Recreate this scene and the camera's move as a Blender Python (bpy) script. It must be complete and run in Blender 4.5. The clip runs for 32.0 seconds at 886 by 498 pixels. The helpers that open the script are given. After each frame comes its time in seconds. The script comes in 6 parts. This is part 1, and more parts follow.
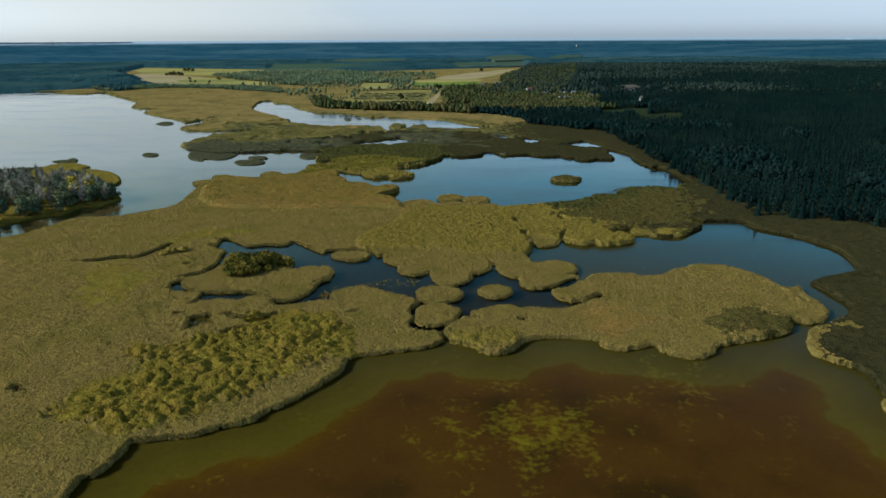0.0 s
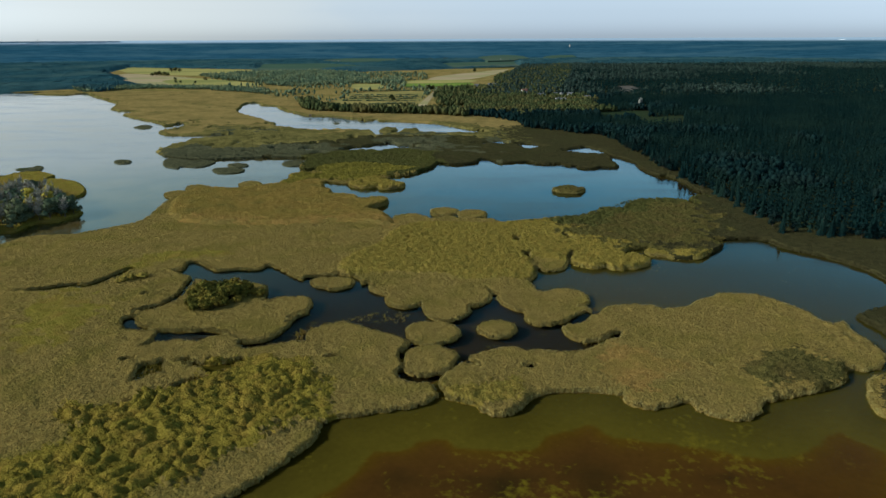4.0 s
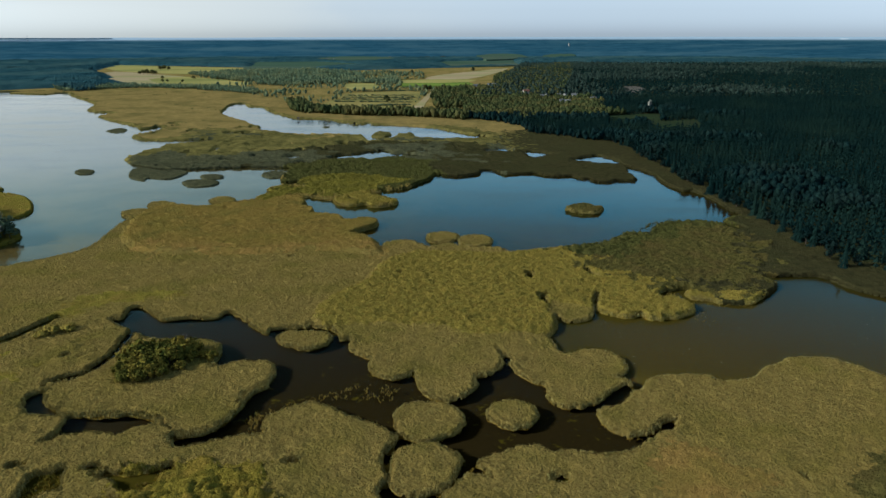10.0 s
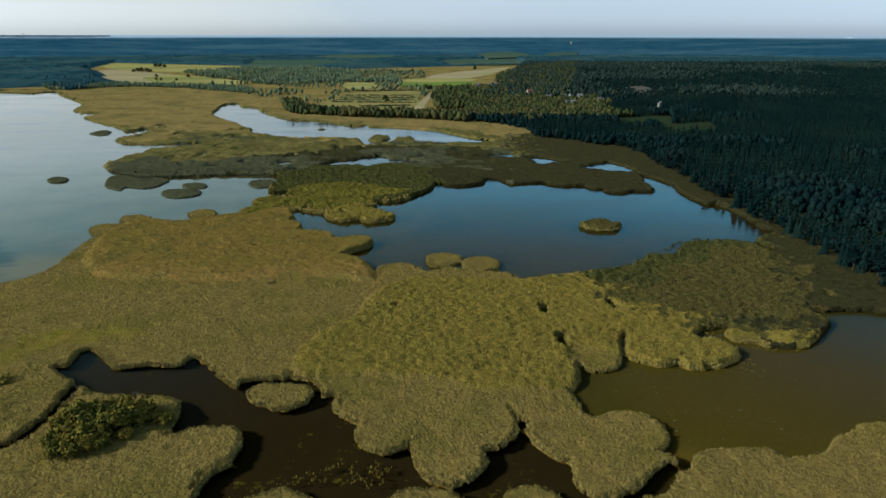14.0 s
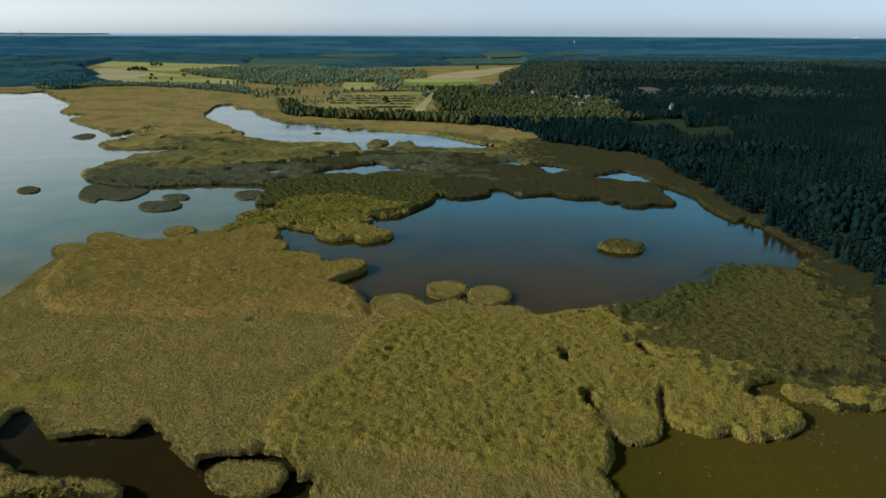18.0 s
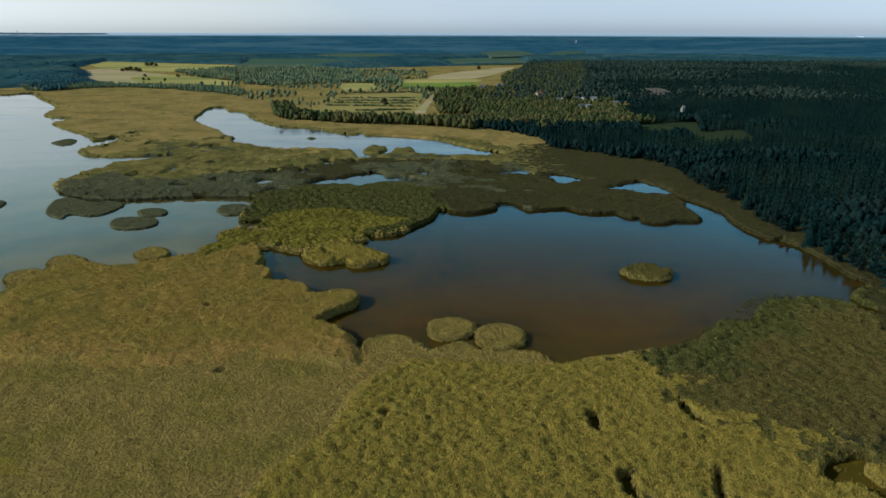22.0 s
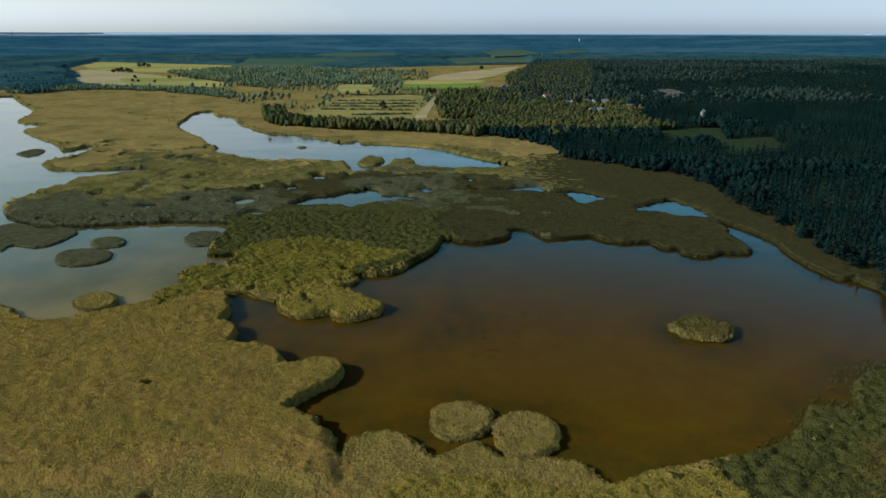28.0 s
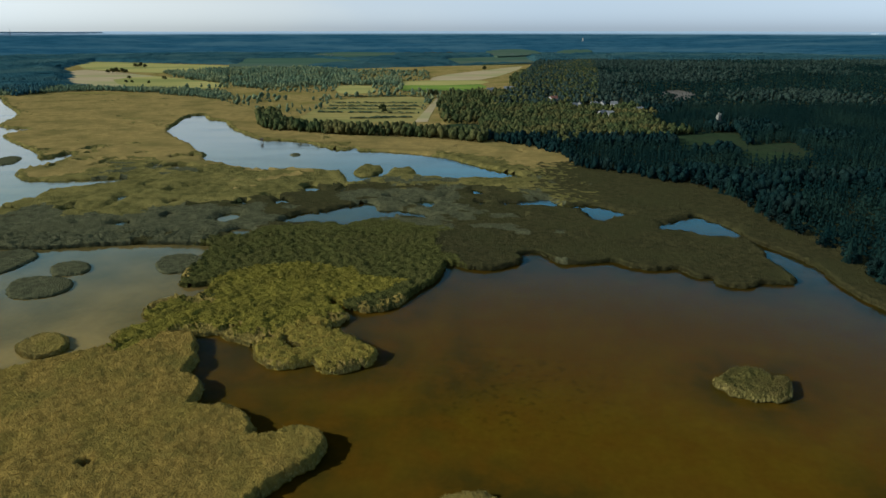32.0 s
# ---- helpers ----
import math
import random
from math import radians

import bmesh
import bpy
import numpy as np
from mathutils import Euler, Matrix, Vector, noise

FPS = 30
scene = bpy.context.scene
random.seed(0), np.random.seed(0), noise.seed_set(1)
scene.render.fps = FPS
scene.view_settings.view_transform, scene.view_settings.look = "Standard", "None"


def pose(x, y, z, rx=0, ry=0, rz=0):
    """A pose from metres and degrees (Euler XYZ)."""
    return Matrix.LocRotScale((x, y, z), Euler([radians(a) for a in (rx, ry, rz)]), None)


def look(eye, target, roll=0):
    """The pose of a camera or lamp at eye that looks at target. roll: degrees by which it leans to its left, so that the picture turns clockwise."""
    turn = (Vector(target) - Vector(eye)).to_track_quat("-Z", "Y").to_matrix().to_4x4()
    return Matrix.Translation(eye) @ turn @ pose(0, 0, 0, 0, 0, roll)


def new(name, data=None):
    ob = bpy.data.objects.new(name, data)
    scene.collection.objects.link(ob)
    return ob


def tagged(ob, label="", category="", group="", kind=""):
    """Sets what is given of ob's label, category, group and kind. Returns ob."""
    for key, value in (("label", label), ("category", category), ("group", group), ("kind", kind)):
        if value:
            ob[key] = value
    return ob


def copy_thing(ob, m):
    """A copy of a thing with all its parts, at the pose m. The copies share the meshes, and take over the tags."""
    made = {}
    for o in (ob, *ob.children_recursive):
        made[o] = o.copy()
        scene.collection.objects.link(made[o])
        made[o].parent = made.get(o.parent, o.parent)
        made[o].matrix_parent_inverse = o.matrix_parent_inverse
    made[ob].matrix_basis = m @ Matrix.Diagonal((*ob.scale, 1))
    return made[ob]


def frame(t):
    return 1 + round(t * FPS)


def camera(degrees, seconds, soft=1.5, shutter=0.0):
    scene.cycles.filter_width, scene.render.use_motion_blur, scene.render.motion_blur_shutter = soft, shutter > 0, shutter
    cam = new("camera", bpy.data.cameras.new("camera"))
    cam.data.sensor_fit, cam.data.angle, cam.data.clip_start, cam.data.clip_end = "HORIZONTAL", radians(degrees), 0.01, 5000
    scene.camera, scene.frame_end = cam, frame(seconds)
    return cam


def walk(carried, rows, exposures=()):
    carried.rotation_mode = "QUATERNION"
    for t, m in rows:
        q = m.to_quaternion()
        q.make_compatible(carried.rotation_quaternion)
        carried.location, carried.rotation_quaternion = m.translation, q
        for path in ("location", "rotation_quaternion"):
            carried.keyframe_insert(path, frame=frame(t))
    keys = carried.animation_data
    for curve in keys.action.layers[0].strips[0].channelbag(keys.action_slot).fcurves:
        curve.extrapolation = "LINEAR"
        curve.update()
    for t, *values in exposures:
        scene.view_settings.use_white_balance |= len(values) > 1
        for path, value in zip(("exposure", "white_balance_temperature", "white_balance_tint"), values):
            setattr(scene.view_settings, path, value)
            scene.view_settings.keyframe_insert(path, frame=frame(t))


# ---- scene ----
import itertools

cam = camera(69.1, 32.0)
PATH = [
    (0, (1.698, 0.207, 101.247), (1.686, 2.105, 100.619), -0.4),
    (6, (1.017, 56.312, 100.325), (1.034, 58.21, 99.696), -0.2),
    (9, (0.96, 84.767, 99.902), (0.98, 86.664, 99.27), -0.1),
    (13, (0.86, 122.339, 99.892), (0.88, 124.235, 99.254), -0.0),
    (19, (0.06, 178.096, 99.933), (0.076, 179.99, 99.29), 0.2),
    (23, (-0.707, 215.499, 99.489), (-0.693, 217.392, 98.845), 0.1),
    (28, (-1.731, 262.243, 99.552), (-1.72, 264.135, 98.905), 0.0),
    (32, (-2.159, 299.285, 99.601), (-2.153, 301.177, 98.952), -0.0),
]
walk(cam, [(t, look(eye, target, roll)) for t, eye, target, roll in PATH], exposures=((0, 0.72, 4660, 3.5), (32, 0.72, 4660, 3.5)))

# ---- world, sun, exposure ----
SUN_FROM = Vector((-0.97, -0.20, 0.50)).normalized()
world = bpy.data.worlds.new("world")
scene.world = world
world.use_nodes = True
sky = world.node_tree.nodes.new("ShaderNodeTexSky")
sky.sky_type = "NISHITA"
sky.sun_disc = False
sky.sun_elevation = math.asin(SUN_FROM.z)
sky.sun_rotation = math.atan2(SUN_FROM.x, SUN_FROM.y)
sky.altitude = 100
sky.air_density, sky.dust_density, sky.ozone_density = 1.0, 0.75, 0.2
back = world.node_tree.nodes["Background"]
back.inputs["Strength"].default_value = 0.084
wn, wl = world.node_tree.nodes, world.node_tree.links


def sky_range(socket, a, b, c, d):
    r = wn.new("ShaderNodeMapRange")
    r.interpolation_type = "SMOOTHSTEP"
    for k, v in zip(("From Min", "From Max", "To Min", "To Max"), (a, b, c, d)):
        r.inputs[k].default_value = v
    wl.new(socket, r.inputs["Value"])
    return r.outputs["Result"]


def sky_product(a, b):
    m = wn.new("ShaderNodeMath")
    m.operation = "MULTIPLY"
    wl.new(a, m.inputs[0])
    wl.new(b, m.inputs[1])
    return m.outputs[0]


def sky_mix(kind, fac, a, b):
    m = wn.new("ShaderNodeMix")
    m.data_type, m.blend_type = "RGBA", kind
    wl.new(fac, m.inputs["Factor"])
    one, two = [i for i in m.inputs if i.type == "RGBA"]
    wl.new(a, one)
    if isinstance(b, tuple):
        two.default_value = (*b, 1)
    else:
        wl.new(b, two)
    return [o for o in m.outputs if o.type == "RGBA"][0]


# clear blue above, whitish haze towards the horizon, thin high cloud over the lake in the west
way = wn.new("ShaderNodeTexCoord")
parts = wn.new("ShaderNodeSeparateXYZ")
wl.new(way.outputs["Generated"], parts.inputs["Vector"])
blue, white = wn.new("ShaderNodeHueSaturation"), wn.new("ShaderNodeHueSaturation")
wl.new(sky_range(parts.outputs["Z"], 0.11, 0.23, 0.05, 0.9), blue.inputs["Saturation"])
wl.new(sky_range(parts.outputs["X"], -0.1, 0.6, 1.0, 0.84), blue.inputs["Value"])
blue.inputs["Hue"].default_value = 0.47
white.inputs["Saturation"].default_value = 0.0
wl.new(sky_range(parts.outputs["Z"], 0.03, 0.12, 1.28, 0.96), white.inputs["Value"])
for k in (blue, white):
    wl.new(sky.outputs["Color"], k.inputs["Color"])
cloud = wn.new("ShaderNodeTexNoise")
cloud.inputs["Scale"].default_value, cloud.inputs["Detail"].default_value = 1.0, 5
span = wn.new("ShaderNodeMapping")
span.inputs["Scale"].default_value = (3.0, 3.0, 11.0)
wl.new(way.outputs["Generated"], span.inputs["Vector"])
wl.new(span.outputs["Vector"], cloud.inputs["Vector"])
veil = sky_product(sky_range(parts.outputs["X"], 0.2, -0.4, 0.0, 1.0), sky_range(cloud.outputs["Fac"], 0.32, 0.58, 0.5, 1.0))
full = wn.new("ShaderNodeValue")
full.outputs[0].default_value = 1.0
warm = sky_mix("MULTIPLY", full.outputs[0], white.outputs["Color"], (1.0, 0.905, 0.775))
high = sky_mix("MIX", veil, blue.outputs["Color"], warm)
low = sky_mix("MULTIPLY", sky_range(parts.outputs["Z"], 0.10, 0.25, 1.0, 0.0), high, (0.93, 0.865, 0.745))
wl.new(low, back.inputs["Color"])

sun = new("sun", bpy.data.lights.new("sun", "SUN"))
sun.data.energy, sun.data.angle, sun.data.color = 2.85, radians(0.6), (1.0, 0.84, 0.58)
sun.matrix_world = look(SUN_FROM * 900, (0, 0, 0))


# ---- materials ----
def mat(name, low, high, size=1.0, rough=0.85, third=None, third_size=14.0, bump=0.0, bump_size=0.4, stretch=(1, 1, 1), island=0.0, per_object=0.0, gloss=0.0, fourth=None, fourth_size=17.0):
    """Two tones at a grain of that size, a third tone in wide stains, relief and a spread between loose pieces."""
    m = bpy.data.materials.new(name)
    m.use_nodes = True
    n, l = m.node_tree.nodes, m.node_tree.links
    bsdf = n["Principled BSDF"]
    place = n.new("ShaderNodeNewGeometry")
    turn = n.new("ShaderNodeMapping")
    turn.inputs["Scale"].default_value = stretch
    l.new(place.outputs["Position"], turn.inputs["Vector"])

    def grain(s, detail=3.0):
        g = n.new("ShaderNodeTexNoise")
        g.inputs["Scale"].default_value, g.inputs["Detail"].default_value, g.inputs["Roughness"].default_value = 1.0 / s, detail, 0.6
        l.new(turn.outputs["Vector"], g.inputs["Vector"])
        return g.outputs["Fac"]

    def steps(fac, a, b):
        r = n.new("ShaderNodeMapRange")
        r.inputs["From Min"].default_value, r.inputs["From Max"].default_value = a, b
        l.new(fac, r.inputs["Value"])
        return r.outputs["Result"]

    def blend(fac, a, b):
        x = n.new("ShaderNodeMix")
        x.data_type = "RGBA"
        l.new(fac, x.inputs["Factor"])
        for slot, v in (("A", a), ("B", b)):
            k = [i for i in x.inputs if i.name == slot and i.type == "RGBA"][0]
            if isinstance(v, tuple):
                k.default_value = (*v, 1)
            else:
                l.new(v, k)
        return [o for o in x.outputs if o.type == "RGBA"][0]

    tone = blend(steps(grain(size), 0.34, 0.66), low, high)
    if third:
        tone = blend(steps(grain(third_size, 2.0), 0.46, 0.66), tone, third)
    if fourth:
        tone = blend(steps(grain(fourth_size * 0.83, 4.0), 0.50, 0.70), tone, fourth)
    if island or per_object:
        h = n.new("ShaderNodeHueSaturation")
        l.new(tone, h.inputs["Color"])
        if island:
            src, spread = place.outputs["Random Per Island"], island
        else:
            src, spread = n.new("ShaderNodeObjectInfo").outputs["Random"], per_object
        r = n.new("ShaderNodeMapRange")
        r.inputs["To Min"].default_value, r.inputs["To Max"].default_value = 1 - spread, 1 + spread
        l.new(src, r.inputs["Value"])
        l.new(r.outputs["Result"], h.inputs["Value"])
        tone = h.outputs["Color"]
    l.new(tone, bsdf.inputs["Base Color"])
    bsdf.inputs["Roughness"].default_value = rough
    bsdf.inputs["Specular IOR Level"].default_value = gloss
    if bump:
        b = n.new("ShaderNodeBump")
        b.inputs["Strength"].default_value, b.inputs["Distance"].default_value = bump, bump_size * 1.8
        l.new(grain(bump_size, 4.0), b.inputs["Height"])
        l.new(b.outputs["Normal"], bsdf.inputs["Normal"])
    return m


REED = mat("reed", (0.1575, 0.1080, 0.0255), (0.2373, 0.1680, 0.0392), 1.4, third=(0.1659, 0.1240, 0.0235), third_size=22, bump=0.85, bump_size=0.8, fourth=(0.2152, 0.1480, 0.0333), fourth_size=13)
REED_BLADE = mat("reed_blade", (0.1491, 0.1030, 0.0245), (0.2594, 0.1830, 0.0431), 2.0, third=(0.1806, 0.1360, 0.0265), third_size=22, island=0.4, fourth=(0.2331, 0.1630, 0.0372), fourth_size=13)
CATTAIL = mat("cattail", (0.1580, 0.1180, 0.0180), (0.2363, 0.1752, 0.0271), 1.3, third=(0.2272, 0.1552, 0.0260), third_size=2.4, bump=0.9, bump_size=0.6, fourth=(0.1750, 0.1380, 0.0230), fourth_size=4)
CATTAIL_BLADE = mat("cattail_blade", (0.1580, 0.1180, 0.0180), (0.3217, 0.2396, 0.0383), 2.6, third=(0.2708, 0.1862, 0.0321), third_size=3.2, island=0.32, fourth=(0.2150, 0.1700, 0.0280), fourth_size=4)
RUSTY = mat("rusty_reed", (0.1691, 0.1118, 0.0215), (0.2555, 0.1668, 0.0331), 2.6, third=(0.2021, 0.1421, 0.0256), third_size=18, bump=0.9, bump_size=0.5, fourth=(0.1474, 0.1116, 0.0221), fourth_size=17)
RUSTY_BLADE = mat("rusty_blade", (0.1691, 0.1118, 0.0215), (0.3101, 0.2034, 0.0429), 3.2, third=(0.2217, 0.1557, 0.0286), third_size=18, island=0.25, fourth=(0.1696, 0.1305, 0.0262), fourth_size=17)
SEDGE = mat("sedge", (0.0538, 0.0515, 0.0244), (0.0991, 0.0911, 0.0417), 3.0, third=(0.0736, 0.0683, 0.0311), third_size=40, bump=0.8, bump_size=0.8)
SEDGE_BLADE = mat("sedge_blade", (0.0538, 0.0515, 0.0244), (0.1204, 0.1094, 0.0486), 3.0, third=(0.0795, 0.0728, 0.0349), third_size=40, island=0.3)
GREEN = mat("green_rush", (0.1105, 0.0918, 0.0116), (0.1879, 0.1479, 0.0198), 2.6, third=(0.1160, 0.0938, 0.0140), third_size=16, bump=0.9, bump_size=0.7)
GREEN_BLADE = mat("green_blade", (0.1215, 0.1020, 0.0128), (0.2597, 0.2040, 0.0280), 2.6, third=(0.1437, 0.1153, 0.0175), third_size=16, island=0.3)
FERN = mat("dark_rush", (0.0474, 0.0453, 0.0108), (0.0834, 0.0769, 0.0181), 2.6, third=(0.0684, 0.0612, 0.0158), third_size=16, bump=0.9, bump_size=0.7)
FERN_BLADE = mat("dark_rush_blade", (0.0463, 0.0445, 0.0106), (0.1073, 0.0980, 0.0235), 2.6, third=(0.0773, 0.0688, 0.0176), third_size=16, island=0.5)
LIME = mat("lime_sedge", (0.1459, 0.1152, 0.0131), (0.2004, 0.1515, 0.0219), 3.0, third=(0.1884, 0.1280, 0.0219), third_size=10, bump=0.8, bump_size=0.5)
LIME_BLADE = mat("lime_blade", (0.1459, 0.1152, 0.0131), (0.2309, 0.1749, 0.0241), 3.0, third=(0.2066, 0.1387, 0.0241), third_size=10, island=0.35)
# brown reed, darkened further by the cloud shade painted into it
SHADED_BROWN = mat("brown_reed", (0.0346, 0.0299, 0.0114), (0.0581, 0.0491, 0.0171), 3.0, third=(0.0470, 0.0421, 0.0145), third_size=30, bump=0.8, bump_size=0.6)
SHADED_BROWN_BLADE = mat("brown_blade", (0.0346, 0.0299, 0.0114), (0.0682, 0.0575, 0.0211), 3.0, third=(0.0481, 0.0434, 0.0153), third_size=30, island=0.35)
TUSSOCK = mat("tussock", (0.1415, 0.1079, 0.0118), (0.2358, 0.1754, 0.0205), 2.6, third=(0.2095, 0.1426, 0.0194), third_size=7, bump=0.9, bump_size=0.7)
TUSSOCK_BLADE = mat("tussock_blade", (0.1467, 0.1137, 0.0129), (0.3038, 0.2273, 0.0279), 2.6, third=(0.2409, 0.1658, 0.0237), third_size=7, island=0.32)
MEADOW = mat("marsh_meadow", (0.1913, 0.1377, 0.0383), (0.2902, 0.2010, 0.0586), 12.0, third=(0.1647, 0.1293, 0.0294), third_size=60, bump=0.6, bump_size=1.5)
RUSSET = mat("russet_reed", (0.1861, 0.1133, 0.0248), (0.2792, 0.1705, 0.0396), 1.6, third=(0.2016, 0.1357, 0.0276), third_size=12, bump=0.7, bump_size=0.6)
RUSSET_BLADE = mat("russet_blade", (0.1809, 0.1114, 0.0258), (0.3205, 0.1967, 0.0497), 2.4, third=(0.2120, 0.1434, 0.0294), third_size=12, island=0.3)
# olive growth close to the cattail, dimmed with cloud shade in its colour
DIM = mat("dim_rush", (0.0695, 0.0585, 0.0145), (0.1130, 0.0910, 0.0219), 2.6, third=(0.0923, 0.0687, 0.0188), third_size=12, bump=0.9, bump_size=0.7)
DIM_BLADE = mat("dim_rush_blade", (0.0695, 0.0585, 0.0145), (0.1411, 0.1133, 0.0271), 2.6, third=(0.1055, 0.0790, 0.0207), third_size=12, island=0.3)
OLIVE = mat("olive_sedge", (0.0837, 0.0718, 0.0196), (0.1531, 0.1244, 0.0322), 5.0, third=(0.1794, 0.1411, 0.0368), third_size=30, bump=0.8, bump_size=0.8)
OLIVE_BLADE = mat("olive_sedge_blade", (0.0837, 0.0718, 0.0196), (0.1794, 0.1459, 0.0379), 5.0, third=(0.1974, 0.1555, 0.0414), third_size=30, island=0.4)
# tan reed of the far marsh, paled to imitate distance haze
PALE_REED = mat("pale_reed", (0.1946, 0.1368, 0.0393), (0.2732, 0.1869, 0.0540), 9.0, third=(0.1601, 0.1208, 0.0336), third_size=45, bump=0.5, bump_size=0.8)
PALE_BLADE = mat("pale_reed_blade", (0.1946, 0.1368, 0.0393), (0.3078, 0.2107, 0.0606), 9.0, third=(0.1786, 0.1345, 0.0370), third_size=45, island=0.25)
# leaf colour paled to carry the haze over distant trees
HAZE_LEAF = mat("hazed_leaves", (0.0665, 0.0922, 0.0538), (0.1256, 0.1510, 0.0758), 12.0, third=(0.1699, 0.1707, 0.0734), third_size=60, island=0.35, bump=0.8, bump_size=1.3)
# cloud shade over the eastern forest is put into these near-black needles
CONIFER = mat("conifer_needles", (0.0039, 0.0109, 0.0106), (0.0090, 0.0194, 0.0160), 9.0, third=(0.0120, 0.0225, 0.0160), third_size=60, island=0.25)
LEAF = mat("broad_leaves", (0.0290, 0.0391, 0.0147), (0.0690, 0.0728, 0.0229), 8.0, third=(0.0890, 0.0764, 0.0237), third_size=34, island=0.3, bump=0.8, bump_size=1.3)
# olive leaf greyed with painted distance haze
HAZE_PLATEAU_LEAF = mat("plateau_leaves", (0.0179, 0.0281, 0.0216), (0.0381, 0.0497, 0.0352), 8.0, third=(0.0258, 0.0370, 0.0280), third_size=60, island=0.35, bump=0.8, bump_size=1.6)
# darker copy of the broad leaves, with the forest's cloud shade painted in
SHADE_LEAF = mat("shaded_leaves", (0.0053, 0.0137, 0.0142), (0.0117, 0.0234, 0.0197), 8.0, third=(0.0127, 0.0217, 0.0179), third_size=34, island=0.3, bump=0.8, bump_size=1.3)
# blue tint imitates the haze over distant woods
HAZE_FAR_LEAF = mat("hazed_far_leaves", (0.0225, 0.0522, 0.0595), (0.0405, 0.0821, 0.0876), 30.0, third=(0.0585, 0.0971, 0.0876), third_size=220, bump=0.8, bump_size=3.0)
GOLD_LEAF = mat("yellow_leaves", (0.2700, 0.2275, 0.0288), (0.4860, 0.3762, 0.0480), 3.0, island=0.35)
WILLOW = mat("willow_leaves", (0.0420, 0.0450, 0.0085), (0.1250, 0.1100, 0.0165), 1.5, third=(0.2000, 0.1420, 0.0190), third_size=4, island=0.5)
TWIG = mat("grey_twigs", (0.2167, 0.1913, 0.1383), (0.3825, 0.3443, 0.2499), 3.0, island=0.3)
BARK = mat("bark", (0.050, 0.038, 0.028), (0.110, 0.085, 0.062), 0.6, bump=0.6, bump_size=0.2)
# stubble and yellow field: blue raised a little for distance haze
FIELD_STRAW = mat("stubble_field", (0.3094, 0.2261, 0.1130), (0.3936, 0.2932, 0.1555), 26.0, third=(0.2812, 0.2442, 0.0942), third_size=120, stretch=(0.3150, 1.0500, 1.3000))
FIELD_YELLOW = mat("yellow_field", (0.2770, 0.2354, 0.0647), (0.3525, 0.2871, 0.0841), 30.0, third=(0.2078, 0.1975, 0.0539), third_size=140, stretch=(0.3150, 1.0500, 1.3000))
FIELD_GREEN = mat("green_field", (0.1249, 0.1710, 0.0246), (0.1980, 0.2349, 0.0369), 24.0, third=(0.1042, 0.1351, 0.0246), third_size=90, stretch=(0.3, 1, 1))
PASTURE = mat("pasture", (0.2257, 0.1742, 0.0483), (0.2864, 0.2239, 0.0655), 8.0, third=(0.1735, 0.1576, 0.0442), third_size=40, stretch=(0.2231, 0.8715, 1.0140))
# dull bluish green with the haze painted into the field colour
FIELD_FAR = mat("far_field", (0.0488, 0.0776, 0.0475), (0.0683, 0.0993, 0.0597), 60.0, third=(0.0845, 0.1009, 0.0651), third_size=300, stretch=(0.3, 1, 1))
CLEARING = mat("forest_grass", (0.0216, 0.0313, 0.0133), (0.0356, 0.0474, 0.0190), 9.0, third=(0.0297, 0.0348, 0.0162), third_size=40)
GRAVEL = mat("gravel", (0.1166, 0.0959, 0.0736), (0.1555, 0.1310, 0.1060), 4.0, third=(0.0994, 0.0842, 0.0618), third_size=25)
PLASTER = mat("plaster", (0.3240, 0.2903, 0.2430), (0.4455, 0.4050, 0.3510), 1.5)
ROOF = mat("roof_tiles", (0.16, 0.075, 0.050), (0.24, 0.115, 0.075), 0.6)
WHITE_PANEL = mat("white_panel", (0.70, 0.70, 0.68), (0.80, 0.80, 0.78), 6.0)
ROOF_GREY = mat("roof_sheet", (0.09, 0.09, 0.09), (0.16, 0.155, 0.15), 0.8)
PANE = mat("window_glass", (0.02, 0.025, 0.03), (0.03, 0.035, 0.04), 2.0, rough=0.08, gloss=0.5)
WOOD = mat("weathered_wood", (0.075, 0.060, 0.045), (0.130, 0.105, 0.080), 0.5)
STONE = mat("limestone", (0.15, 0.14, 0.115), (0.23, 0.215, 0.175), 0.7, bump=0.5, bump_size=0.3)


